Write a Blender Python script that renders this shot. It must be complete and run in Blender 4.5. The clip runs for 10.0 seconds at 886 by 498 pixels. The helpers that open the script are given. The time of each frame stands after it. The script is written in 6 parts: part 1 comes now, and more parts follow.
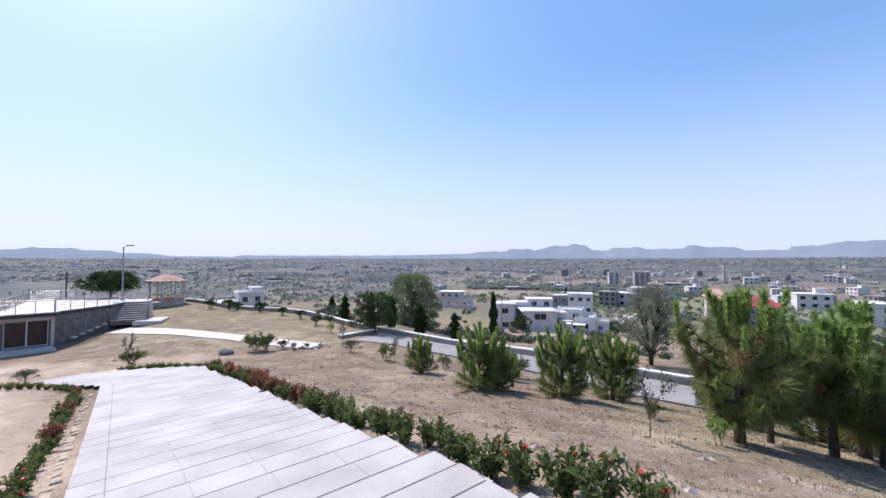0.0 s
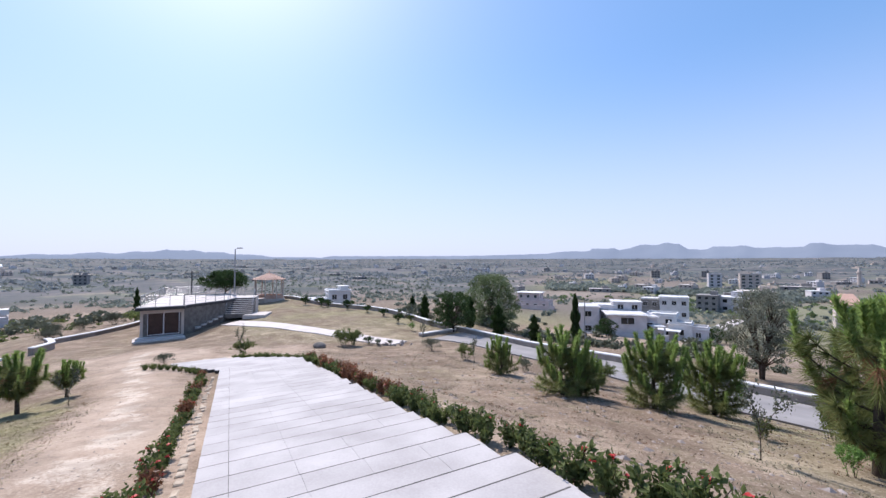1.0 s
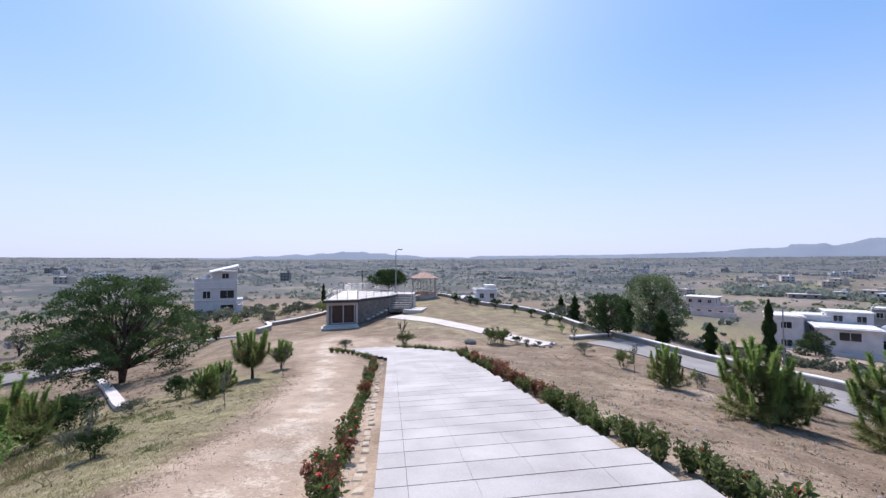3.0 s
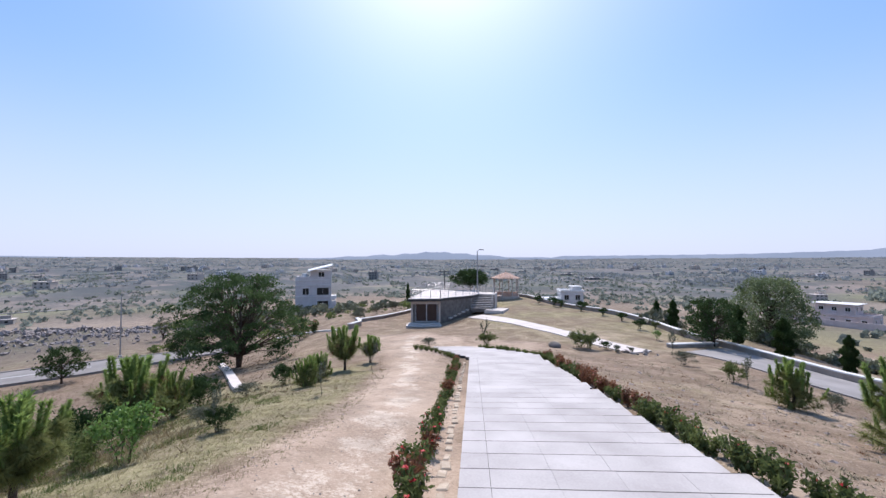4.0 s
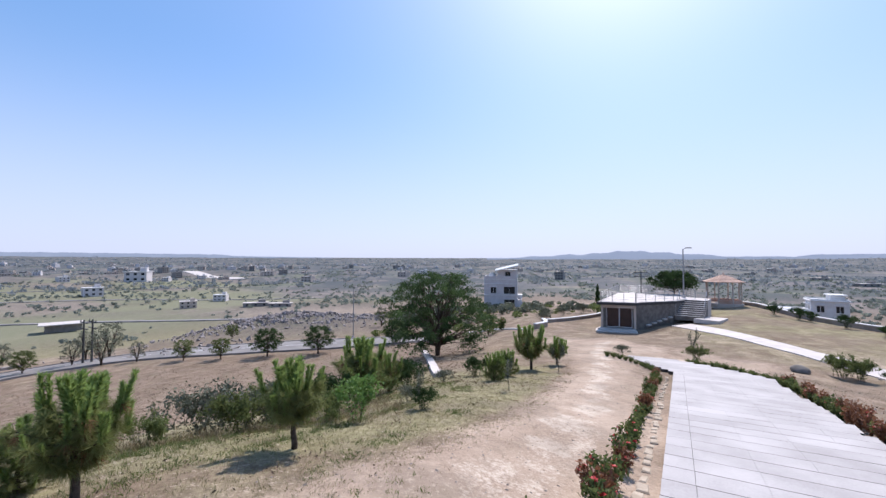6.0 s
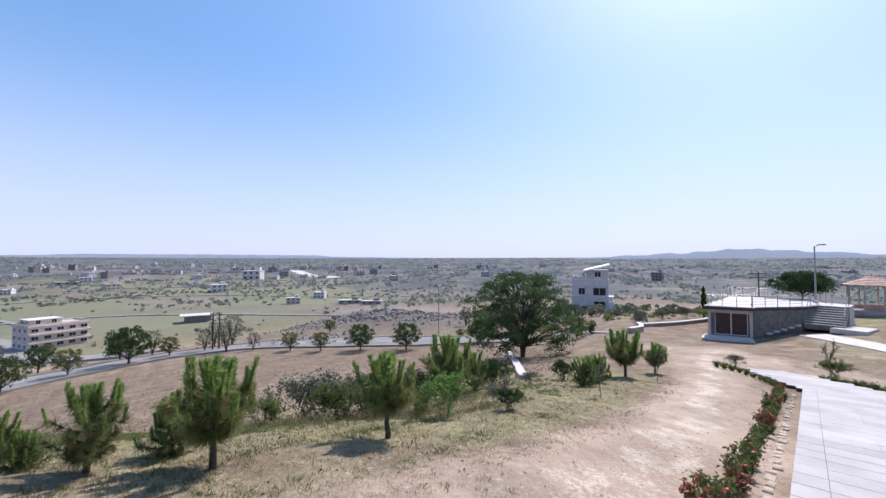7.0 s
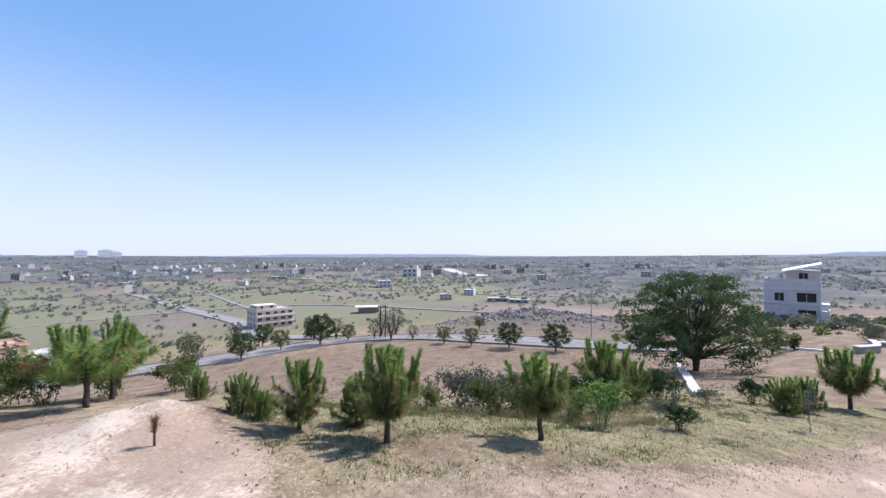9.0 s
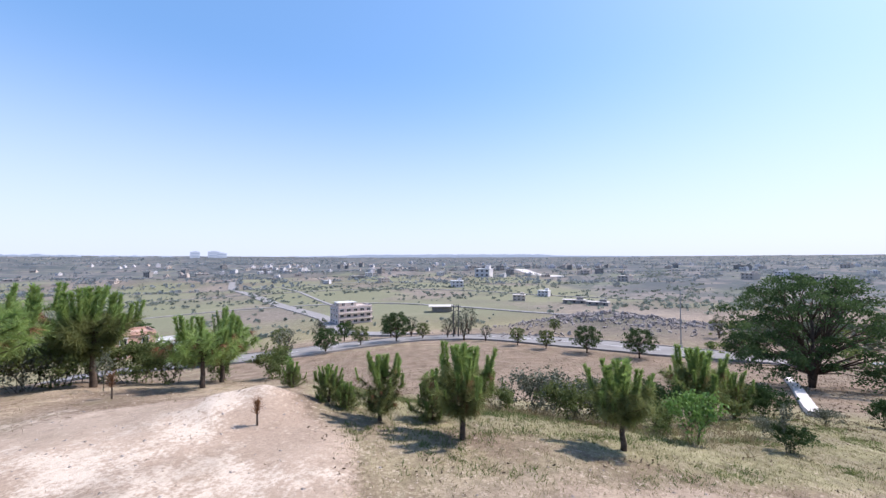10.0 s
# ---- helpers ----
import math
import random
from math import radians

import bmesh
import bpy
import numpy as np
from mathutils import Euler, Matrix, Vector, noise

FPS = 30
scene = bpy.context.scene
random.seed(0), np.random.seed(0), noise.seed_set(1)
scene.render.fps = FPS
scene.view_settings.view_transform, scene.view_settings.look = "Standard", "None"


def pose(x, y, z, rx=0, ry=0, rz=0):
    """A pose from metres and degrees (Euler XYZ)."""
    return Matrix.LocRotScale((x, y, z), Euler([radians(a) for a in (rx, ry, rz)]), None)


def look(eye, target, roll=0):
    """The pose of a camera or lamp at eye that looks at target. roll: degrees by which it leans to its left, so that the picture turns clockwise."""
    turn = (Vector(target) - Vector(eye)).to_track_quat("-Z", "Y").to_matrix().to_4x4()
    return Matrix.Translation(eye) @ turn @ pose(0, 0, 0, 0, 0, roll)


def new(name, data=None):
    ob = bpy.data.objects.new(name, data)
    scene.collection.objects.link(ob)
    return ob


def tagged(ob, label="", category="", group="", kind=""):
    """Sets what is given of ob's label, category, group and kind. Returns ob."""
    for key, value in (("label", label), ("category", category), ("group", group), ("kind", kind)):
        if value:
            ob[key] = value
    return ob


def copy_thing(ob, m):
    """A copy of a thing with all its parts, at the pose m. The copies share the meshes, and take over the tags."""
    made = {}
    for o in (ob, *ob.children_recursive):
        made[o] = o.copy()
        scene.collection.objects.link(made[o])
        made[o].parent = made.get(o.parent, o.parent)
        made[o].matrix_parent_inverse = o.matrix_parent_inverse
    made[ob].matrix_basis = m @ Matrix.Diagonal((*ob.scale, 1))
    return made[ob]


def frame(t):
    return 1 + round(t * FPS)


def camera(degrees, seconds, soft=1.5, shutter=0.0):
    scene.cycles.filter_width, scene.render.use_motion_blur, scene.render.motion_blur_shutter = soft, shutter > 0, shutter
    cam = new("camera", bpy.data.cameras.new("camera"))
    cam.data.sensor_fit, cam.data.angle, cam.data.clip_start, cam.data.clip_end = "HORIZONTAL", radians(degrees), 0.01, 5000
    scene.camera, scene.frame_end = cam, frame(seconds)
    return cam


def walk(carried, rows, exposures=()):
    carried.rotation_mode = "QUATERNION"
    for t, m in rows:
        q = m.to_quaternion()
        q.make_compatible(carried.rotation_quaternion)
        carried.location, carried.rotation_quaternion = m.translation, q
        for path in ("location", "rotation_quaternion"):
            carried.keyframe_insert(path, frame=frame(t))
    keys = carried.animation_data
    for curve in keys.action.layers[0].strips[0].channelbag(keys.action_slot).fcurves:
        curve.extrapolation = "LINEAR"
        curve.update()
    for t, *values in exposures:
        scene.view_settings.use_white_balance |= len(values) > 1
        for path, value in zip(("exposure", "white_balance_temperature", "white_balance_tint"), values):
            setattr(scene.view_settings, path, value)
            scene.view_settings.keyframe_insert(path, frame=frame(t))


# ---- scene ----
# The eye turns about the origin; the ground falls away on all sides of the hilltop.
cam = camera(96.12, 10.0, soft=1.45)
PATH = [
    (0, pose(0.180, 0.239, -0.055, 91.88, 0.02, 0.66)),
    (0.5, pose(0.170, 0.185, -0.036, 91.92, 0.04, 6.10)),
    (1, pose(0.144, 0.130, -0.030, 91.93, 0.02, 11.74)),
    (1.5, pose(0.117, 0.069, -0.023, 91.96, 0.00, 17.04)),
    (2, pose(0.074, 0.024, -0.020, 91.95, 0.07, 21.72)),
    (2.5, pose(0.040, 0.007, -0.017, 91.92, 0.14, 26.88)),
    (4, pose(0.000, 0.000, 0.000, 91.92, 0.02, 44.03)),
    (4.5, pose(0.013, 0.008, 0.006, 91.93, -0.09, 50.29)),
    (5, pose(0.023, 0.017, 0.009, 91.93, -0.13, 57.11)),
    (5.5, pose(0.044, 0.005, 0.011, 91.91, -0.14, 63.89)),
    (7, pose(0.108, -0.061, 0.021, 91.86, 0.01, 82.18)),
    (7.5, pose(0.118, -0.078, 0.029, 91.84, 0.06, 87.93)),
    (8, pose(0.124, -0.088, 0.036, 91.78, 0.08, 92.87)),
    (8.5, pose(0.155, -0.095, 0.045, 91.77, 0.08, 97.98)),
    (9, pose(0.184, -0.110, 0.058, 91.67, 0.07, 103.10)),
    (9.5, pose(0.214, -0.118, 0.054, 91.72, 0.08, 108.29)),
    (10, pose(0.233, -0.122, 0.054, 91.71, 0.05, 113.47)),
]
walk(cam, PATH, [(0.0, 0.51, 6050, 16), (2.0, 0.41, 6050, 16), (5.0, 0.41, 6050, 16), (7.5, 0.49, 6050, 16), (10.0, 0.67, 6050, 16)])
# ---------------------------------------------------------------- daylight
SUN_AZ, SUN_EL = 44.0, 51.0
world = bpy.data.worlds.new("sky")
scene.world = world
world.use_nodes = True
wn, wl = world.node_tree.nodes, world.node_tree.links
sky = wn.new("ShaderNodeTexSky")
sky.sky_type = "NISHITA"
sky.sun_disc = False
sky.sun_elevation = radians(SUN_EL)
sky.sun_rotation = radians(-SUN_AZ)
sky.altitude = 500
sky.air_density, sky.dust_density, sky.ozone_density = 1.0, 1.9, 2.5
wn["Background"].inputs["Strength"].default_value = 0.125
tone = wn.new("ShaderNodeHueSaturation")
tone.inputs["Saturation"].default_value = 1.12
wl.new(sky.outputs["Color"], tone.inputs["Color"])
# a bright haze lies evenly over the whole sky
haze = wn.new("ShaderNodeMix")
haze.data_type = "RGBA"
haze.inputs[0].default_value = 0.32
haze.inputs[7].default_value = (1.85, 3.75, 6.25, 1)
wl.new(tone.outputs["Color"], haze.inputs[6])
# dust thickens the air towards the horizon
low = wn.new("ShaderNodeSeparateXYZ")
wl.new(wn.new("ShaderNodeTexCoord").outputs["Generated"], low.inputs[0])
veil = wn.new("ShaderNodeMapRange")
veil.interpolation_type = "SMOOTHSTEP"
for key, v in (("From Min", 0.46), ("From Max", -0.04), ("To Min", 0.0), ("To Max", 0.86)):
    veil.inputs[key].default_value = v
wl.new(low.outputs["Z"], veil.inputs["Value"])
dust = wn.new("ShaderNodeMix")
dust.data_type = "RGBA"
dust.inputs[7].default_value = (4.5, 4.8, 5.75, 1)
wl.new(veil.outputs[0], dust.inputs[0])
wl.new(haze.outputs[2], dust.inputs[6])
wl.new(dust.outputs[2], wn["Background"].inputs["Color"])
sun_data = bpy.data.lights.new("sun", "SUN")
sun_data.energy, sun_data.angle, sun_data.color = 4.25, radians(0.6), (1.0, 0.925, 0.82)
sun = new("sun", sun_data)
sa, se = radians(SUN_AZ), radians(SUN_EL)
sun.matrix_world = look((-math.sin(sa) * math.cos(se) * 100, math.cos(sa) * math.cos(se) * 100, math.sin(se) * 100), (0, 0, 0))
# ---------------------------------------------------------------- the lie of the land
RADII = (0.0, 6.0, 12.0, 20.0, 30.0, 45.0, 60.0, 90.0, 150.0, 320.0, 900.0, 2500.0, 5200.0)
FAR = (-26.0, -20.0, 8.0, 53.0)
STATIONS = {}


def station(az, *zs):
    """Heights of the hill along one bearing (degrees, counter-clockwise from +y), then the plain."""
    STATIONS[az] = (-1.9,) + zs + FAR


station(-100, -1.9, -2.6, -4.6, -6.4, -8.5, -12.0, -18.0, -24.0)
station(-50, -2.75, -4.15, -5.9, -6.9, -10.0, -14.0, -19.0, -24.0)
station(-25, -2.8, -4.05, -5.9, -6.9, -9.6, -12.6, -16.7, -23.5)
station(-5, -2.85, -4.0, -5.5, -6.75, -9.2, -12.0, -16.2, -21.5)
station(10, -2.85, -4.0, -5.3, -6.3, -7.2, -11.2, -16.0, -21.0)
station(22, -2.84, -3.9, -5.1, -6.3, -6.3, -7.6, -13.6, -20.0)
station(33, -2.95, -3.93, -5.08, -6.2, -6.3, -6.15, -11.5, -18.5)
station(44, -2.96, -3.99, -5.15, -6.2, -7.2, -7.5, -11.0, -17.0)
station(57, -2.93, -4.0, -5.4, -6.6, -7.4, -8.6, -11.6, -17.5)
station(72, -2.75, -4.0, -5.9, -7.6, -10.4, -12.2, -13.6, -20.0)
station(90, -2.7, -4.7, -7.2, -9.2, -11.4, -12.2, -14.0, -22.0)
station(112, -2.5, -4.6, -7.1, -9.3, -11.5, -12.4, -16.5, -24.0)
station(138, -2.1, -3.2, -5.8, -8.8, -11.6, -12.8, -18.0, -24.5)
station(165, -1.9, -2.4, -4.4, -8.0, -11.4, -13.0, -18.5, -24.5)
station(215, -1.2, -0.6, -0.8, -2.0, -5.0, -9.0, -16.0, -24.0)


def pchip(xs, ys, q):
    xs, ys, q = np.asarray(xs, float), np.asarray(ys, float), np.asarray(q, float)
    h, d = np.diff(xs), np.diff(ys) / np.diff(xs)
    m = np.concatenate([d[:1], np.where(d[:-1] * d[1:] > 0, 2 * d[:-1] * d[1:] / np.where(d[:-1] + d[1:] == 0, 1, d[:-1] + d[1:]), 0), d[-1:]])
    i = np.clip(np.searchsorted(xs, q) - 1, 0, len(xs) - 2)
    t = np.clip((q - xs[i]) / h[i], 0, 1)
    return ((1 + 2 * t) * (1 - t) ** 2 * ys[i] + t * (1 - t) ** 2 * h[i] * m[i]
            + t * t * (3 - 2 * t) * ys[i + 1] + t * t * (t - 1) * h[i] * m[i + 1])


BEARINGS = sorted(STATIONS)
TURN = [b - 360 for b in BEARINGS] + BEARINGS + [b + 360 for b in BEARINGS]


def smooth(a, b, x):
    t = np.clip((x - a) / (b - a), 0, 1)
    return t * t * (3 - 2 * t)


# the stepped path: u runs along it, w to its right
HEAD = radians(39.77)
AU = (-math.sin(HEAD), math.cos(HEAD))
AW = (math.cos(HEAD), math.sin(HEAD))
PATH_L, PATH_R, PATH_END = -0.18, 3.47, 25.0


def path_z(u, w=1.6):
    """The paving falls evenly, eases out at its foot and leans a little to the left."""
    return 0.0181 * w - (1.9687 + 0.14502 * u + 0.0003322 * u * u - 0.00003115 * u ** 3)


def to_uw(x, y):
    return x * AU[0] + y * AU[1], x * AW[0] + y * AW[1]


def from_uw(u, w):
    return u * AU[0] + w * AW[0], u * AU[1] + w * AW[1]


def wobble(x, y):
    """Small lumps of the ground, smooth and the same at every build."""
    return (0.5 * np.sin(x * 0.71 + 1.3 * np.sin(y * 0.53)) * np.cos(y * 0.83 + 0.7)
            + 0.3 * np.sin(x * 1.9 + y * 1.3) * np.sin(y * 2.3 - x * 0.6)
            + 0.2 * np.sin(x * 4.7 - y * 3.1 + 2 * np.sin(x * 1.1)))


def height(x, y):
    """Height of the ground at points of the plan (arrays or numbers)."""
    x, y = np.atleast_1d(np.asarray(x, float)), np.atleast_1d(np.asarray(y, float))
    r, az = np.hypot(x, y), np.degrees(np.arctan2(-x, y))
    az = (az + 145) % 360 - 145
    by = np.stack([pchip(RADII, STATIONS[b], r) for b in BEARINGS])
    by = np.concatenate([by, by, by])
    i = np.clip(np.searchsorted(TURN, az) - 1, 1, len(TURN) - 3)
    tn = np.asarray(TURN, float)
    t = (az - tn[i]) / (tn[i + 1] - tn[i])
    k = np.arange(len(r))
    t = 0.5 * t + 0.5 * t * t * (3 - 2 * t)
    z = by[i, k] * (1 - t) + by[i + 1, k] * t
    z = z + 0.035 * wobble(x, y) * smooth(1, 5, r) * (1 + smooth(60, 120, r) * 3)
    # the whole hill leans a little towards the south-east; the plain evens out
    z = z + (0.0096 * y - 0.01396 * x) * (1 - smooth(300, 1500, r))
    # rolling ground of the plain
    z = z + smooth(160, 500, r) * (2.2 * np.sin(x * 0.011 + 1) * np.sin(y * 0.013) + 1.2 * np.sin(x * 0.031 + y * 0.017))
    # the bed of the path
    u, w = to_uw(x, y)
    bed = path_z(np.clip(u, -8, PATH_END + 3), np.clip(w, -3, 6)) - 0.16
    k = (1 - smooth(0.5, 2.6, np.abs(w - 1.62) - 1.8)) * (1 - smooth(PATH_END, PATH_END + 5, u)) * smooth(-8, -3, u)
    z = z * (1 - k) + bed * k
    # levelled yard before the kiosk
    k = np.exp(-(((x + 31.0) ** 2 + (y - 28.6) ** 2) / 14.0) ** 2)
    z = z * (1 - k) + np.minimum(z, -6.75) * k
    # mound of spoil beyond the road
    z = z + 2.0 * np.exp(-((x + 86) ** 2 / 90 + (y + 3) ** 2 / 260)) * (1 + 0.3 * np.sin(x * 0.9) * np.sin(y * 0.7))
    # heap of spoil on the crest
    z = z + (0.27 * np.exp(-((x + 4.12) ** 2 / 0.55 + (y + 5.0) ** 2 / 0.45)) + 0.09 * np.exp(-((x + 3.2) ** 2 / 1.1 + (y + 5.7) ** 2 / 1.1))) * (1 + 0.14 * np.sin(x * 7) * np.sin(y * 6))
    return z


def ground(x, y):
    return float(height(x, y)[0])
# ---------------------------------------------------------------- materials
def mat(name, a, b, scale=4.0, rough=0.85, bump=0.2, fine=60.0, metal=0.0, vary=0.0, leaf=0.0, spec=0.3, world=False):
    """A worn surface: two colours mixed by noise at two scales, with fine relief; vary shifts the value piece by piece, world runs the noise on from piece to piece."""
    m = bpy.data.materials.new(name)
    m.use_nodes = True
    n, l = m.node_tree.nodes, m.node_tree.links
    p = n["Principled BSDF"]
    geo = n.new("ShaderNodeTexCoord")
    n1, n2 = n.new("ShaderNodeTexNoise"), n.new("ShaderNodeTexNoise")
    n1.inputs["Scale"].default_value, n1.inputs["Detail"].default_value = scale, 6
    n2.inputs["Scale"].default_value, n2.inputs["Detail"].default_value = fine, 3
    for q in (n1, n2):
        l.new(n.new("ShaderNodeNewGeometry").outputs["Position"] if world else geo.outputs["Object"], q.inputs["Vector"])
    add = n.new("ShaderNodeMath")
    add.operation = "MULTIPLY_ADD"
    add.inputs[1].default_value = 0.35
    l.new(n2.outputs["Fac"], add.inputs[0])
    ramp = n.new("ShaderNodeMapRange")
    ramp.inputs["From Min"].default_value, ramp.inputs["From Max"].default_value = 0.5, 0.85
    l.new(n1.outputs["Fac"], add.inputs[2])
    l.new(add.outputs[0], ramp.inputs["Value"])
    mix = n.new("ShaderNodeMix")
    mix.data_type = "RGBA"
    mix.inputs[6].default_value, mix.inputs[7].default_value = (*a, 1), (*b, 1)
    l.new(ramp.outputs[0], mix.inputs[0])
    out = mix.outputs[2]
    if vary:
        info = n.new("ShaderNodeObjectInfo")
        isl = n.new("ShaderNodeNewGeometry")
        s = n.new("ShaderNodeMath")
        s.operation = "ADD"
        l.new(info.outputs["Random"], s.inputs[0])
        l.new(isl.outputs["Random Per Island"], s.inputs[1])
        rng = n.new("ShaderNodeMapRange")
        rng.inputs["From Max"].default_value = 2.0
        rng.inputs["To Min"].default_value, rng.inputs["To Max"].default_value = 1 - vary, 1 + vary
        l.new(s.outputs[0], rng.inputs["Value"])
        hsv = n.new("ShaderNodeHueSaturation")
        l.new(rng.outputs[0], hsv.inputs["Value"])
        l.new(out, hsv.inputs["Color"])
        out = hsv.outputs[0]
    l.new(out, p.inputs["Base Color"])
    p.inputs["Roughness"].default_value, p.inputs["Metallic"].default_value = rough, metal
    p.inputs["Specular IOR Level"].default_value = spec
    if bump:
        bp = n.new("ShaderNodeBump")
        bp.inputs["Strength"].default_value, bp.inputs["Distance"].default_value = bump, 0.02
        l.new(add.outputs[0], bp.inputs["Height"])
        l.new(bp.outputs[0], p.inputs["Normal"])
    if leaf:
        tr = n.new("ShaderNodeBsdfTranslucent")
        l.new(out, tr.inputs["Color"])
        ms = n.new("ShaderNodeMixShader")
        ms.inputs[0].default_value = leaf
        l.new(p.outputs[0], ms.inputs[1])
        l.new(tr.outputs[0], ms.inputs[2])
        l.new(ms.outputs[0], n["Material Output"].inputs["Surface"])
    return m


def ground_mat():
    """Ground: bare soil, dry grass and green grass by the painted weights, broken up by noise at several scales."""
    m = bpy.data.materials.new("dry_hillside")
    m.use_nodes = True
    n, l = m.node_tree.nodes, m.node_tree.links
    p = n["Principled BSDF"]
    p.inputs["Roughness"].default_value, p.inputs["Specular IOR Level"].default_value = 0.95, 0.1
    co = n.new("ShaderNodeTexCoord").outputs["Object"]
    at = n.new("ShaderNodeVertexColor")
    at.layer_name = "cover"
    sep = n.new("ShaderNodeSeparateColor")
    l.new(at.outputs["Color"], sep.inputs[0])

    def tex(scale, detail=5, rough=0.6):
        t = n.new("ShaderNodeTexNoise")
        t.inputs["Scale"].default_value, t.inputs["Detail"].default_value, t.inputs["Roughness"].default_value = scale, detail, rough
        l.new(co, t.inputs["Vector"])
        return t.outputs["Fac"]

    def math_(op, a, b):
        q = n.new("ShaderNodeMath")
        q.operation = op
        for i, v in enumerate((a, b)):
            if isinstance(v, (int, float)):
                q.inputs[i].default_value = v
            else:
                l.new(v, q.inputs[i])
        return q.outputs[0]

    def ramp(v, lo, hi):
        q = n.new("ShaderNodeMapRange")
        q.interpolation_type = "SMOOTHSTEP"
        q.inputs["From Min"].default_value, q.inputs["From Max"].default_value = lo, hi
        l.new(v, q.inputs["Value"])
        return q.outputs[0]

    def blend(f, a, b):
        q = n.new("ShaderNodeMix")
        q.data_type = "RGBA"
        for i, v in ((0, f), (6, a), (7, b)):
            if isinstance(v, tuple):
                q.inputs[i].default_value = (*v, 1)
            else:
                l.new(v, q.inputs[i])
        return q.outputs[2]

    mid, fine, wide, grit = tex(0.7), tex(22.0, 6, 0.7), tex(0.045), tex(75.0, 2)
    broad = tex(0.33, 4)
    br = math_("ADD", math_("MULTIPLY", mid, 0.55), math_("MULTIPLY", fine, 0.45))
    soil = blend(ramp(math_("ADD", math_("MULTIPLY", broad, 0.65), math_("MULTIPLY", fine, 0.35)), 0.36, 0.64), SOIL_A, SOIL_B)
    dry = blend(ramp(br, 0.38, 0.62), DRY_A, DRY_B)
    green = blend(ramp(br, 0.38, 0.62), GREEN_A, GREEN_B)
    # fields and plots of the plain, distance haze mixed into their colours
    mp = n.new("ShaderNodeMapping")
    mp.inputs["Rotation"].default_value = (0, 0, 0.5)
    mp.inputs["Scale"].default_value = (0.013, 0.028, 1e-6)
    l.new(co, mp.inputs["Vector"])
    plots = n.new("ShaderNodeTexVoronoi")
    plots.inputs["Scale"].default_value = 1.0
    l.new(mp.outputs[0], plots.inputs["Vector"])
    tint = n.new("ShaderNodeSeparateColor")
    l.new(plots.outputs["Color"], tint.inputs[0])
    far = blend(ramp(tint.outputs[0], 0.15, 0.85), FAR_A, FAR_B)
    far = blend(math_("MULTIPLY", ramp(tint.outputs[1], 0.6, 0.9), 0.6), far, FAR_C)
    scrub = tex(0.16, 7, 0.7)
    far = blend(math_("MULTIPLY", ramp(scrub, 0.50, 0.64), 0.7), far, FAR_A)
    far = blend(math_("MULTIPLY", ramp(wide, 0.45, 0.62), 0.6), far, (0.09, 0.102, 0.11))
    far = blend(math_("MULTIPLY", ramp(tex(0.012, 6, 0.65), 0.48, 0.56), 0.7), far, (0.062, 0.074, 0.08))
    heath, strip_ = tex(0.075, 8, 0.7), tex(0.03, 6, 0.65)
    open_ = ramp(sep.outputs[2], 0.33, 0.6)
    k = lambda ch: ramp(math_("ADD", sep.outputs[ch], math_("MULTIPLY", math_("SUBTRACT", br, 0.5), 1.5)), 0.3, 0.7)
    c = blend(k(1), dry, green)
    c = blend(k(0), c, soil)
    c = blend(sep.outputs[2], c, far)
    # trodden crust: pale flakes with sharp edges, broken up along the track
    crust = math_("ADD", math_("MULTIPLY", tex(0.9, 8, 0.66), 0.7), math_("MULTIPLY", fine, 0.3))
    c = blend(ramp(math_("ADD", at.outputs["Alpha"], math_("MULTIPLY", math_("SUBTRACT", crust, 0.5), 3.0)), 0.42, 0.70), c, (0.54, 0.45, 0.365))
    # worn grey-brown patches and thin olive growth, a stride or two across
    worn, growth = tex(0.55, 6, 0.62), tex(1.15, 7, 0.66)
    c = blend(math_("MULTIPLY", ramp(worn, 0.48, 0.62), 0.42), c, (0.205, 0.16, 0.124))
    c = blend(math_("MULTIPLY", ramp(growth, 0.52, 0.66), math_("SUBTRACT", 0.5, math_("MULTIPLY", sep.outputs[0], 0.45))), c, (0.175, 0.16, 0.088))
    # scattered pebbles and dead tufts
    c = blend(math_("MULTIPLY", ramp(grit, 0.62, 0.75), 0.5), c, (0.07, 0.055, 0.035))
    # leaf litter and crumbs of earth, thickest away from the trodden soil
    litter, crumbs = tex(4.2, 9, 0.76), tex(13.0, 6, 0.72)
    bare = math_("SUBTRACT", 1.0, math_("MULTIPLY", sep.outputs[0], 0.75))
    c = blend(math_("MULTIPLY", ramp(litter, 0.49, 0.62), math_("MULTIPLY", bare, 0.62)), c, (0.095, 0.07, 0.045))
    c = blend(math_("MULTIPLY", ramp(crumbs, 0.55, 0.66), 0.68), c, (0.47, 0.385, 0.30))
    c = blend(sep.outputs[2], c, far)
    # fresh grass of the estate plots
    c = blend(math_("MULTIPLY", math_("MULTIPLY", ramp(sep.outputs[2], 0.1, 0.28), ramp(math_("ADD", sep.outputs[1], math_("MULTIPLY", math_("SUBTRACT", strip_, 0.5), 1.2)), 0.5, 0.78)), 0.5), c, (0.215, 0.22, 0.13))
    c = blend(math_("MULTIPLY", open_, math_("MULTIPLY", ramp(strip_, 0.53, 0.60), 0.62)), c, (0.25, 0.205, 0.18))
    c = blend(math_("MULTIPLY", open_, math_("MULTIPLY", ramp(heath, 0.50, 0.57), 0.6)), c, (0.088, 0.10, 0.094))
    l.new(c, p.inputs["Base Color"])
    bp = n.new("ShaderNodeBump")
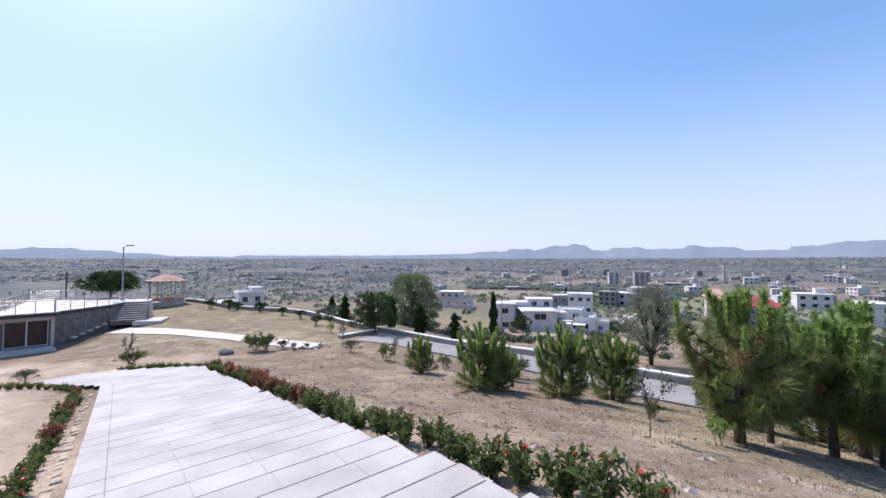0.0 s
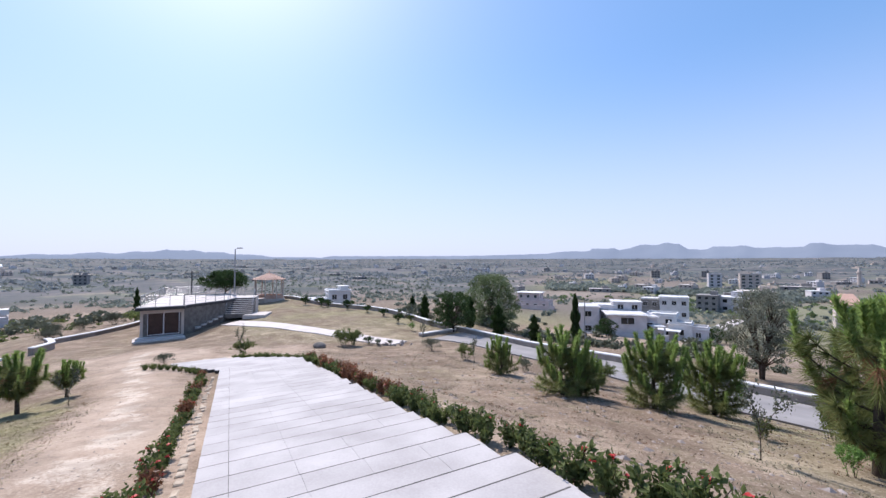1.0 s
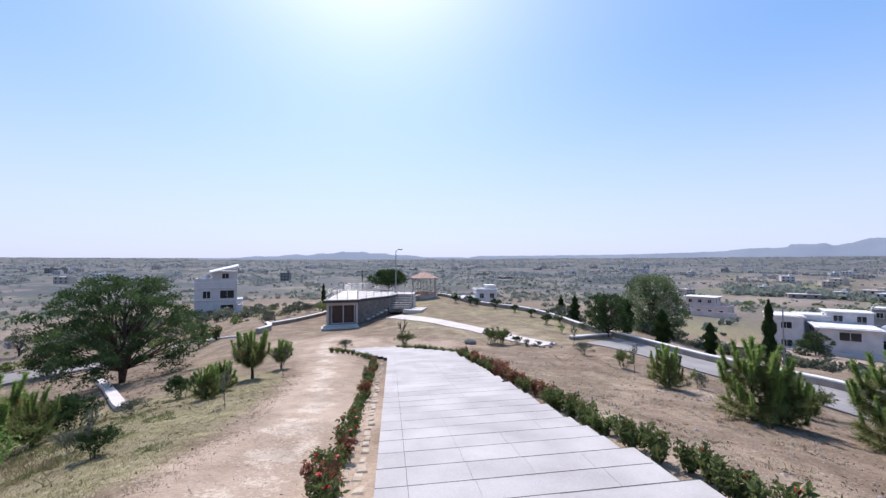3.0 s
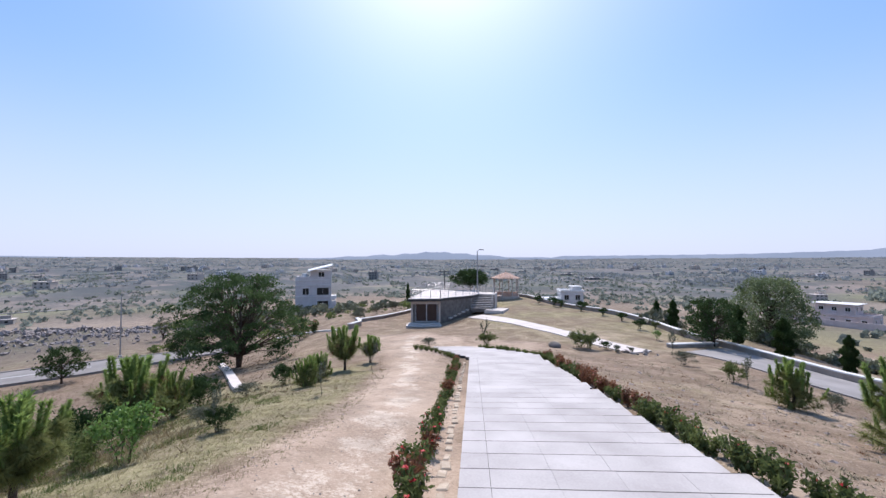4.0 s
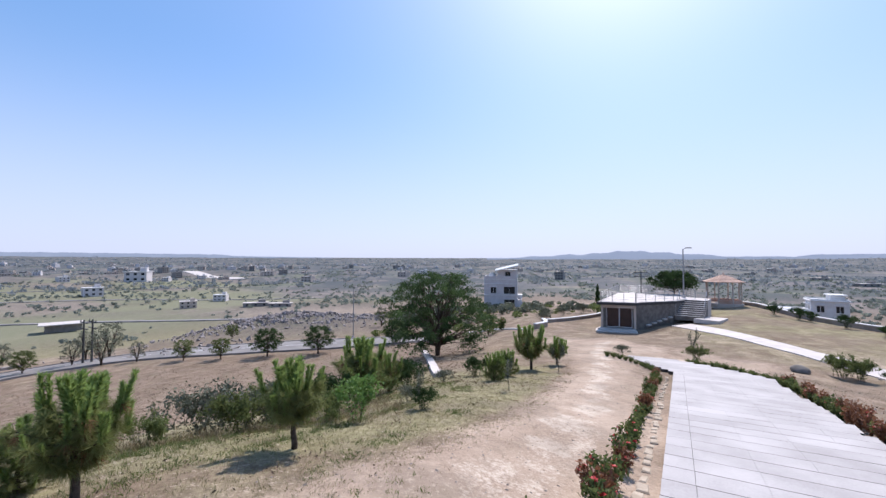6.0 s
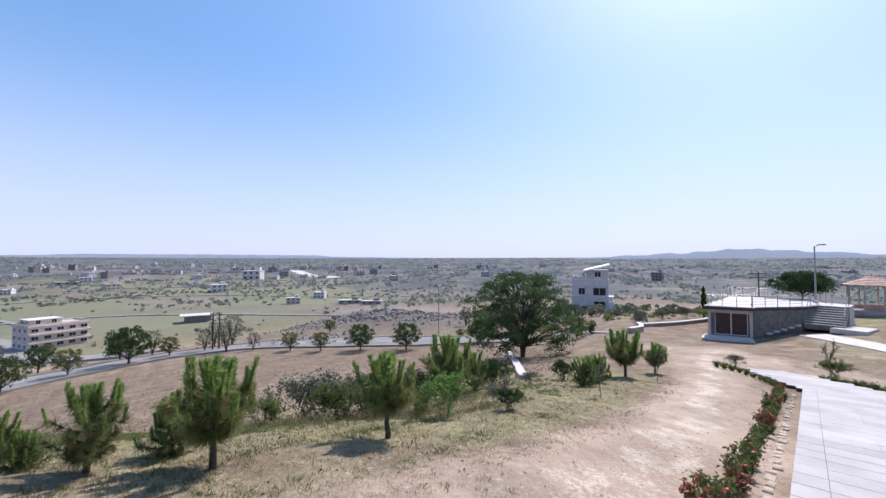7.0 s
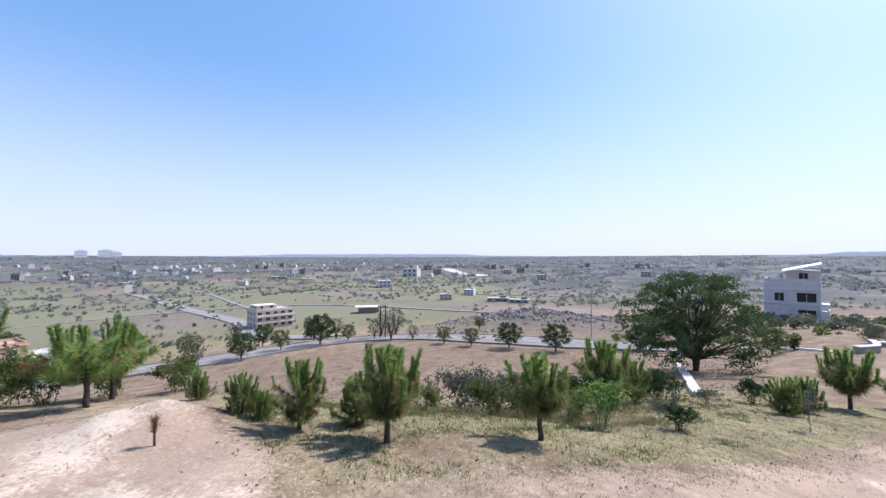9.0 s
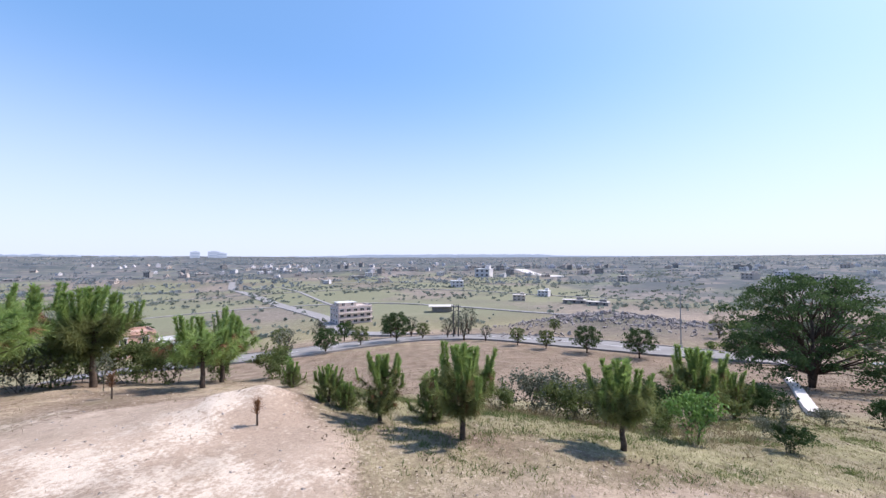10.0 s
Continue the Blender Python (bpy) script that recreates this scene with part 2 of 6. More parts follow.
    bp.inputs["Strength"].default_value, bp.inputs["Distance"].default_value = 0.5, 0.02
    l.new(math_("ADD", math_("ADD", fine, crumbs), math_("MULTIPLY", grit, 0.5)), bp.inputs["Height"])
    l.new(bp.outputs[0], p.inputs["Normal"])
    return m


SOIL_A, SOIL_B = (0.295, 0.219, 0.163), (0.455, 0.355, 0.275)
DRY_A, DRY_B = (0.145, 0.104, 0.072), (0.272, 0.2, 0.149)
GREEN_A, GREEN_B = (0.17, 0.155, 0.078), (0.282, 0.25, 0.144)
# far fields and scrub, greyed and blued in the colour for distance haze
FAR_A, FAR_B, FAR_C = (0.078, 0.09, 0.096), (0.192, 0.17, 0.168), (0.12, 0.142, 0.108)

M_GROUND = ground_mat()
M_SLAB = mat("pale_stone_paving", (0.345, 0.318, 0.306), (0.47, 0.438, 0.424), 0.9, 0.8, 0.15, 38, vary=0.05, world=True)
M_BED = mat("dark_joint_mortar", (0.05, 0.045, 0.042), (0.10, 0.092, 0.086), 6, 0.95)
M_CONC = mat("pale_concrete", (0.47, 0.42, 0.39), (0.59, 0.535, 0.50), 1.2, 0.85, 0.2, 40)
M_CONC_D = mat("grey_driveway_concrete", (0.21, 0.195, 0.19), (0.29, 0.27, 0.26), 0.6, 0.9, 0.2, 40)
M_ASPH = mat("worn_asphalt", (0.178, 0.165, 0.157), (0.25, 0.232, 0.22), 0.35, 0.9, 0.2, 30)
M_LINE = mat("faded_road_paint", (0.5, 0.5, 0.48), (0.7, 0.7, 0.68), 3, 0.8)
M_WHITE = mat("whitewash", (0.56, 0.545, 0.535), (0.68, 0.67, 0.665), 0.8, 0.8, 0.1, 25)
M_CREAM = mat("cream_plaster", (0.44, 0.36, 0.31), (0.54, 0.46, 0.40), 0.7, 0.85, 0.1, 25)
M_PINK = mat("pinkish_plaster", (0.52, 0.42, 0.40), (0.62, 0.52, 0.49), 0.7, 0.85, 0.1, 25)
M_GREY = mat("grey_cement_plaster", (0.20, 0.185, 0.175), (0.29, 0.27, 0.255), 0.8, 0.9, 0.2, 25)
M_STONE = mat("stone_wall_cladding", (0.115, 0.103, 0.093), (0.20, 0.178, 0.16), 3.0, 0.9, 0.4, 14)
M_TILE = mat("terracotta_roof", (0.42, 0.255, 0.19), (0.52, 0.345, 0.27), 2.0, 0.8, 0.2, 30)
M_RED = mat("maroon_roof_sheet", (0.33, 0.045, 0.06), (0.42, 0.08, 0.09), 1.0, 0.6, 0.1, 20)
M_STEEL = mat("brushed_steel", (0.24, 0.24, 0.25), (0.34, 0.34, 0.35), 5, 0.4, 0.0, 60, metal=0.6)
M_DARKMETAL = mat("dark_painted_metal", (0.05, 0.05, 0.055), (0.09, 0.09, 0.09), 5, 0.5, 0.0, 60, metal=0.3)
M_DOOR = mat("dark_brown_tinted_glass", (0.035, 0.022, 0.022), (0.06, 0.036, 0.034), 1.5, 0.2, 0.0, 10, spec=0.3)
M_GLASS = mat("dark_tinted_glass", (0.018, 0.02, 0.022), (0.03, 0.032, 0.035), 2, 0.15, 0.0, 10, spec=0.35)
M_LAV = mat("pale_lilac_plaster", (0.50, 0.465, 0.47), (0.61, 0.575, 0.575), 0.7, 0.85, 0.1, 25)
M_FEATHER = mat("feathery_green_leaves", (0.03, 0.058, 0.02), (0.085, 0.13, 0.05), 0.5, 0.65, 0, 20, vary=0.35, leaf=0.4, spec=0.15)
M_PALE = mat("pale_green_leaves", (0.11, 0.15, 0.065), (0.20, 0.245, 0.12), 0.8, 0.6, 0, 20, vary=0.3, leaf=0.4, spec=0.15)
M_BARK = mat("rough_brown_bark", (0.042, 0.031, 0.023), (0.11, 0.08, 0.06), 9, 0.95, 0.6, 50)
M_NEEDLE = mat("pine_needles", (0.14, 0.16, 0.054), (0.255, 0.275, 0.105), 1.2, 0.65, 0, 30, vary=0.25, leaf=0.45, spec=0.15)
M_CANDLE = mat("bright_pine_shoots", (0.20, 0.285, 0.075), (0.33, 0.42, 0.14), 1.5, 0.55, 0, 30, vary=0.2, leaf=0.5)
M_DEADN = mat("browned_needles", (0.16, 0.075, 0.035), (0.26, 0.14, 0.07), 2, 0.8, 0, 30, vary=0.2, leaf=0.2)
M_LEAF = mat("dark_green_leaves", (0.027, 0.052, 0.016), (0.068, 0.108, 0.036), 1.0, 0.65, 0, 20, vary=0.3, leaf=0.3, spec=0.15)
M_LEAF2 = mat("shrub_leaves", (0.082, 0.112, 0.036), (0.18, 0.205, 0.075), 3.0, 0.6, 0, 20, vary=0.3, leaf=0.45, spec=0.15)
M_LEAF3 = mat("fresh_light_leaves", (0.12, 0.22, 0.05), (0.2, 0.32, 0.08), 3.0, 0.5, 0, 20, vary=0.2, leaf=0.35)
M_LEAF4 = mat("grey_green_leaves", (0.095, 0.108, 0.07), (0.165, 0.172, 0.12), 1.0, 0.6, 0, 20, vary=0.3, leaf=0.25)
M_GREYLEAF = mat("soft_grey_leaves", (0.15, 0.162, 0.115), (0.24, 0.245, 0.185), 1.0, 0.6, 0, 20, vary=0.3, leaf=0.4)
M_LEAF5 = mat("reddish_leaves", (0.17, 0.075, 0.04), (0.32, 0.15, 0.075), 3.0, 0.5, 0, 20, vary=0.3, leaf=0.3)
M_FLOWER = mat("red_petals", (0.36, 0.016, 0.022), (0.56, 0.04, 0.04), 6, 0.5, 0, 30, vary=0.2, leaf=0.2)
M_STRAW = mat("dry_straw", (0.19, 0.145, 0.08), (0.30, 0.24, 0.14), 2, 0.8, 0, 20, vary=0.3, leaf=0.2)
M_GRASS = mat("green_grass_blades", (0.18, 0.166, 0.076), (0.315, 0.278, 0.148), 1, 0.7, 0, 20, vary=0.3, leaf=0.25)
M_ROCK = mat("pale_rubble", (0.19, 0.16, 0.14), (0.36, 0.31, 0.28), 2, 0.95, 0.4, 20, vary=0.2)
# leaf colours paled towards grey to carry the haze of distance
M_FARTREE = mat("hazed_distant_trees", (0.165, 0.19, 0.162), (0.235, 0.255, 0.215), 0.05, 0.9, 0, 1, vary=0.3, leaf=0.5)
M_SPOIL = mat("grey_spoil", (0.165, 0.142, 0.136), (0.30, 0.265, 0.255), 2, 0.95, 0.4, 20, vary=0.2)
M_EDGE = mat("earthy_edging_stone", (0.34, 0.275, 0.21), (0.46, 0.385, 0.305), 5, 0.95, 0.4, 40, vary=0.15, world=True)
M_ROOFEDGE = mat("dark_roof_felt", (0.05, 0.045, 0.045), (0.085, 0.078, 0.075), 2, 0.9, 0.2, 30)
# distance haze is put into the hills: bluish base colour plus a faint glow
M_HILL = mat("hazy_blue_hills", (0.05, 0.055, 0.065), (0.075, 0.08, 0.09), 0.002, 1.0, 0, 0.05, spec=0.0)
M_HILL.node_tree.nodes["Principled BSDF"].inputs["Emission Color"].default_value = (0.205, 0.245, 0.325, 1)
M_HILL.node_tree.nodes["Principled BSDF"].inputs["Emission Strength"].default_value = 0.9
# the towers' haze is put into their plaster as a pale blue glow
M_TOWER = mat("hazy_tower_plaster", (0.14, 0.14, 0.15), (0.18, 0.18, 0.19), 0.02, 1.0, 0, 0.05, spec=0.0)
M_TOWER.node_tree.nodes["Principled BSDF"].inputs["Emission Color"].default_value = (0.30, 0.34, 0.42, 1)
M_TOWER.node_tree.nodes["Principled BSDF"].inputs["Emission Strength"].default_value = 0.8
M_WALL = mat("tan_wall_plaster", (0.25, 0.21, 0.18), (0.36, 0.31, 0.27), 1.5, 0.9, 0.3, 25)
M_SOLAR = mat("white_sheet_canopy", (0.7, 0.7, 0.7), (0.8, 0.8, 0.8), 1, 0.5, 0, 20)
# farther woods: more of the haze in the colour, paler and bluer still
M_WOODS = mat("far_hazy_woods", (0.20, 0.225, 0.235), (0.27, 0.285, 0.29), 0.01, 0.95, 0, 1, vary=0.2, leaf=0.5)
# ---------------------------------------------------------------- building tools
def mesh_of(bm, name, material, smooth_=False):
    me = bpy.data.meshes.new(name)
    bm.normal_update()
    bm.to_mesh(me)
    bm.free()
    me.materials.append(material)
    if smooth_:
        me.polygons.foreach_set("use_smooth", [True] * len(me.polygons))
    return me


def part(name, bm, material, parent, label="", smooth_=False):
    """Links a bmesh as one mesh object under a thing or a part."""
    ob = new(name, bm if isinstance(bm, bpy.types.Mesh) else mesh_of(bm, name, material, smooth_))
    ob.parent = parent
    return tagged(ob, label) if label else ob


def thing(name, m, label, category, group="", kind=""):
    ob = new(name)
    ob.empty_display_size = 0.2
    ob.matrix_world = m
    return tagged(ob, label, category, group, kind)


def solid(name, bm, material, label, category, kind="", m=None, smooth_=False):
    """A one-mesh thing."""
    ob = new(name, bm if isinstance(bm, bpy.types.Mesh) else mesh_of(bm, name, material, smooth_))
    if m is not None:
        ob.matrix_world = m
    return tagged(ob, label, category, "", kind)


def box(bm, c, s, rz=0.0, bevel=0.0):
    """A box of size s about c, turned about z, its edges chamfered."""
    r = bmesh.ops.create_cube(bm, size=1.0, matrix=Matrix.Translation(c) @ Matrix.Rotation(rz, 4, "Z") @ Matrix.Diagonal((*s, 1)))
    if bevel:
        es = list({e for v in r["verts"] for e in v.link_edges})
        bmesh.ops.bevel(bm, geom=es, offset=bevel, segments=1, affect="EDGES")
    return bm


def rod(bm, a, b, r0, r1=None, seg=8):
    a, b = Vector(a), Vector(b)
    r1 = r0 if r1 is None else r1
    q = (b - a).to_track_quat("Z", "Y").to_matrix().to_4x4()
    bmesh.ops.create_cone(bm, cap_ends=True, segments=seg, radius1=r0, radius2=r1, depth=(b - a).length,
                          matrix=Matrix.Translation((a + b) / 2) @ q)
    return bm


def prism(bm, pts, z0, z1):
    """An upright prism over a polygon of the plan (counter-clockwise)."""
    lo = [bm.verts.new((x, y, z0)) for x, y in pts]
    hi = [bm.verts.new((x, y, z1)) for x, y in pts]
    k = len(pts)
    bm.faces.new(hi)
    bm.faces.new(lo[::-1])
    for i in range(k):
        bm.faces.new((lo[i], lo[(i + 1) % k], hi[(i + 1) % k], hi[i]))
    return bm


def polar(az, r):
    a = radians(az)
    return -math.sin(a) * r, math.cos(a) * r


def glide(pts, step):
    """A smooth line of the plan through a few points, resampled."""
    p = [Vector(q) for q in pts]
    out = []
    for i in range(len(p) - 1):
        a, b, c, d = p[max(i - 1, 0)], p[i], p[i + 1], p[min(i + 2, len(p) - 1)]
        k = max(2, int((c - b).length / step))
        for j in range(k):
            t = j / k
            out.append(0.5 * (2 * b + (c - a) * t + (2 * a - 5 * b + 4 * c - d) * t * t + (3 * b - a - 3 * c + d) * t ** 3))
    return out + [p[-1]]


def strip(bm, line, left, right, lift, skirt=0.3, z=None):
    """A ribbon laid over the ground along a line, with its edges let into it."""
    rows = []
    n = len(line)
    for i, p in enumerate(line):
        d = (line[min(i + 1, n - 1)] - line[max(i - 1, 0)]).normalized()
        s = Vector((d.y, -d.x))
        a, b = p - s * left, p + s * right
        mid = ground(p.x, p.y) if z is None else z
        za = max(ground(a.x, a.y), mid - 0.5) if z is None else z
        zb = max(ground(b.x, b.y), mid - 0.5) if z is None else z
        rows.append([bm.verts.new(v) for v in ((a.x, a.y, za + lift - skirt), (a.x, a.y, za + lift), ((a.x + b.x) / 2, (a.y + b.y) / 2, max(ground((a.x + b.x) / 2, (a.y + b.y) / 2), (za + zb) / 2) + lift),
                                               (b.x, b.y, zb + lift), (b.x, b.y, zb + lift - skirt))])
    for r, q in zip(rows, rows[1:]):
        for j in range(4):
            bm.faces.new((r[j], q[j], q[j + 1], r[j + 1]))
    for r, rev in ((rows[0], False), (rows[-1], True)):
        bm.faces.new(r[::-1] if rev else r)
    bmesh.ops.recalc_face_normals(bm, faces=bm.faces)
    return bm
# ---------------------------------------------------------------- ground
def near_line(x, y, pts):
    """Distance of points from a broken line of the plan."""
    best = np.full(x.shape, 1e9)
    for (ax, ay), (bx, by) in zip(pts, pts[1:]):
        dx, dy = bx - ax, by - ay
        t = np.clip(((x - ax) * dx + (y - ay) * dy) / (dx * dx + dy * dy), 0, 1)
        best = np.minimum(best, np.hypot(x - ax - t * dx, y - ay - t * dy))
    return best


TRACK = [(-1.5, -0.6), (-4.1, 2.3), (-5.8, 4.4), (-9.3, 8.0), (-13.6, 12.0), (-19.0, 16.5), (-24.5, 22.0)]


def cover(x, y):
    """Weights of bare soil, green grass and haze-tinted far scrub over the plan."""
    r, az = np.hypot(x, y), (np.degrees(np.arctan2(-x, y)) + 145) % 360 - 145
    n = 0.5 + 0.5 * np.sin(x * 0.35 + 2 * np.sin(y * 0.21)) * np.sin(y * 0.31 + 1.7 * np.sin(x * 0.17))
    soil = 0.33 * np.ones_like(x)
    track = near_line(x, y, TRACK)
    soil = np.maximum(soil, 1.05 - 0.27 * track)
    soil = np.maximum(soil, smooth(8.5, 6.0, r) * smooth(122, 136, az) * 1.0)
    soil = np.where((az > 100) & (az < 128) & (r < 9), soil * 0.8, soil)
    # trodden ground before the kiosk and at the foot of the steps
    soil = np.maximum(soil, 0.9 * np.exp(-((x + 22) ** 2 / 60 + (y - 20) ** 2 / 14)))
    soil = np.maximum(soil, 0.85 * np.exp(-((x + 16) ** 2 / 24 + (y - 23) ** 2 / 14)))
    # slope below the hedge
    right = smooth(16, 4, az) * smooth(34, 24, r)
    soil = soil * (1 - right) + right * (0.24 + 0.3 * n - 0.3 * smooth(8, 20, r) * smooth(-5, -30, az))
    # the lawn
    lawn = smooth(27, 31, r) * smooth(66, 60, r) * smooth(2, 8, az) * smooth(42, 36, az)
    soil = soil * (1 - lawn) + lawn * (0.28 + 0.3 * n * smooth(45, 33, r))
    lawn_green = 0.75 * lawn * (0.5 + 0.5 * n)
    # brown slope down to the road
    low = smooth(64, 74, az) * smooth(150, 120, az) * smooth(13, 20, r) * smooth(56, 50, r)
    soil = soil * (1 - low) + low * (0.04 + 0.16 * n)
    green = np.maximum((0.22 + 0.25 * n) * (1 - 0.5 * low), lawn_green)
    verge = smooth(0.7, 2.2, track) * smooth(42, 50, az) * smooth(140, 130, az) * smooth(4.3, 6.2, r) * smooth(26, 18, r)
    green = np.maximum(green, verge * 0.68)
    soil = soil * (1 - 0.75 * verge)
    green = np.maximum(green, smooth(-8, -28, az) * smooth(6, 9, r) * smooth(26, 16, r) * 0.55)
    # fields of the plain
    plain = smooth(70, 100, r)
    strips = np.sin(x * 0.045 - y * 0.03) + 0.7 * np.sin(x * 0.012 + y * 0.05 + 1.0)
    meadow = smooth(78, 100, az) * smooth(700, 380, r) * plain
    green = green * (1 - plain) + plain * np.clip(0.35 + 0.22 * strips, 0.1, 0.8)
    east = smooth(-9, -17, az) * smooth(420, 330, r) * smooth(110, 150, r)
    green = np.maximum(green, east * np.clip(0.82 + 0.16 * strips, 0, 1))
    green = green * (1 - meadow) + meadow * np.clip(0.72 + 0.15 * strips, 0, 1)
    soil = soil * (1 - plain) + plain * np.clip(0.40 - 0.25 * strips - 0.25 * meadow - 0.22 * smooth(80, 60, az) * smooth(-8, 6, az), 0, 1)
    soil = soil * (1 - 0.85 * east)
    rubble = np.exp(-(((x + 82) ** 2) / 250 + ((y - 3) ** 2) / 500))
    soil = np.maximum(soil * (1 - 0.8 * rubble), 0.3 * rubble)
    # the haze tint grows with distance; the rubble takes some of its grey
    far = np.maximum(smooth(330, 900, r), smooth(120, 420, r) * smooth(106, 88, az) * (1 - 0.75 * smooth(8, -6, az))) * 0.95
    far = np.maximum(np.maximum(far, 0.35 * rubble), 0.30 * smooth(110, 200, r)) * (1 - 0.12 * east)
    spur = smooth(6, 14, az) * smooth(84, 70, az) * smooth(320, 170, r) * smooth(50, 70, r)
    far = far * (1 - 0.65 * spur)
    green = green * (1 - 0.45 * spur)
    pale = 0.60 * np.exp(-((near_line(x, y, TRACK) - 0.2 * n) / 0.62) ** 2) + 0.62 * np.exp(-((x + 1.6) ** 2 / 9 + (y + 4.4) ** 2 / 8.0))
    pale = np.maximum(pale, 0.6 * np.exp(-((x + 17.5) ** 2 / 5 + (y - 19.6) ** 2 / 4)))
    return np.clip(soil, 0, 1), np.clip(green, 0, 1), far, np.clip(pale, 0, 1)


azs = np.concatenate([np.arange(-62, 172, 0.6), np.arange(172, 298, 4.0)])
rads = [0.5]
while rads[-1] < 5200:
    rads.append(rads[-1] * (1.022 if rads[-1] < 80 else 1.035) + 0.02)
rads = np.array(rads)
A, R = np.meshgrid(np.radians(azs), rads)
gx, gy = (-np.sin(A) * R).ravel(), (np.cos(A) * R).ravel()
gz = height(gx, gy)
na, nr = len(azs), len(rads)
i0 = (np.arange(nr - 1)[:, None] * na + np.arange(na)[None]).ravel()
i1 = (np.arange(nr - 1)[:, None] * na + (np.arange(na)[None] + 1) % na).ravel()
faces = np.stack([i0, i0 + na, i1 + na, i1], 1)
me = bpy.data.meshes.new("ground")
verts = np.concatenate([np.stack([gx, gy, gz], 1), [[0, 0, float(height(0, 0)[0])]]])
cap = [(nr * na, k, (k + 1) % na) for k in range(na)]
me.from_pydata(verts.tolist(), [], faces.tolist() + cap)
col = me.color_attributes.new("cover", "FLOAT_COLOR", "POINT")
cv = np.ones((len(verts), 4), np.float32)
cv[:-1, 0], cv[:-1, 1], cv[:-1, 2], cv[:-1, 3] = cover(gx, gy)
col.data.foreach_set("color", cv.ravel())
me.polygons.foreach_set("use_smooth", [True] * len(me.polygons))
me.materials.append(M_GROUND)
tagged(new("ground", me), "dry hillside of soil and grass falling to a wide plain", "ground", kind="structure")


# ---------------------------------------------------------------- far hills
def ridge(name, az0, az1, dist, peaks, seed, base=-38):
    """A far range: a long body of rising and falling ground, its crest set by summits (bearing, height, width) or, for table hills, by its bends (bearing, height)."""
    rng = np.random.RandomState(seed)
    a = np.arange(az0, az1, 0.12)
    table = len(peaks[0]) == 2
    if table:
        top = np.interp(-a, [-p[0] for p in peaks], [p[1] - base for p in peaks])
    else:
        top = np.zeros_like(a)
        for pa, ph, pw in peaks:
            top = np.maximum(top, ph * (0.50 * np.exp(-np.abs((a - pa) / (pw * 2.4)) ** 2.0) + 0.40 * np.exp(-np.abs((a - pa) / (pw * 0.9)) ** 8)))
        top = np.convolve(np.pad(top, 5, mode="edge"), np.ones(11) / 11, "valid")
    rough = sum(np.sin(a * f + rng.rand() * 6) / f ** 0.8 for f in (2.3, 4.1, 7.3, 12.1, 21.3, 33.0))
    top = (top * (1 + (0.03 if table else 0.08) * rough)) * smooth(az0, az0 + 5, a) * smooth(az1, az1 - 5, a)
    soft = np.convolve(np.pad(top, 6, mode="edge"), np.ones(13) / 13, "valid")
    bm = bmesh.new()
    rows = []
    for k, (dr, fz) in enumerate(((-620, 0.0), (-430, 0.22), (-280, 0.46), (-140, 0.72), (0, 1.0), (200, 0.75), (500, 0.0))):
        fold = sum(np.sin(a * f + k * 0.7) for f in (0.9, 2.1)) * 16
        rows.append([bm.verts.new((*polar(b, dist + dr + fo), base + h * fz - (90 if fz == 0 else 0))) for b, h, fo in zip(a, top if k == 4 else soft, fold)])
    for p, q in zip(rows, rows[1:]):
        for i in range(len(a) - 1):
            bm.faces.new((p[i + 1], p[i], q[i], q[i + 1]))
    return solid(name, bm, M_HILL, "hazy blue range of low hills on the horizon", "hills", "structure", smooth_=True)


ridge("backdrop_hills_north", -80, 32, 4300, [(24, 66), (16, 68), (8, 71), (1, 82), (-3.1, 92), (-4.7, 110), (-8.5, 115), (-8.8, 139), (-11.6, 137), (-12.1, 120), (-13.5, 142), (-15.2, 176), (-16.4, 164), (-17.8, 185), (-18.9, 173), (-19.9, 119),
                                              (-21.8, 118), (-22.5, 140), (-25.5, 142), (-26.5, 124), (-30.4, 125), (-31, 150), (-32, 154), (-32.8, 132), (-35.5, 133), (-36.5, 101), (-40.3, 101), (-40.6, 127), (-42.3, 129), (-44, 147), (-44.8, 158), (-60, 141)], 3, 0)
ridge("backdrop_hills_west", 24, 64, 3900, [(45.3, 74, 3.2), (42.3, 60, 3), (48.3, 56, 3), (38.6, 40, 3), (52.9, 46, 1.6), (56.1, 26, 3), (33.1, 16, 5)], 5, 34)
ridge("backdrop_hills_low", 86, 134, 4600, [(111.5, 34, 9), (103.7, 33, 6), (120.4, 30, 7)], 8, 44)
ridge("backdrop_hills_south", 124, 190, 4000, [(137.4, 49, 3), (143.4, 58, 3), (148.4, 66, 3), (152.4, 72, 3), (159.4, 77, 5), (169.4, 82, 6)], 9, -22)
# ---------------------------------------------------------------- plants
def poly_mesh(name, corners, material):
    """A mesh of separate small faces: corners is (faces, 3 or 4, 3)."""
    f, k = corners.shape[:2]
    me = bpy.data.meshes.new(name)
    me.from_pydata(corners.reshape(-1, 3).tolist(), [], np.arange(f * k).reshape(f, k).tolist())
    me.materials.append(material)
    return me


def unit(v):
    return v / np.maximum(1e-9, np.linalg.norm(v, axis=-1, keepdims=True))


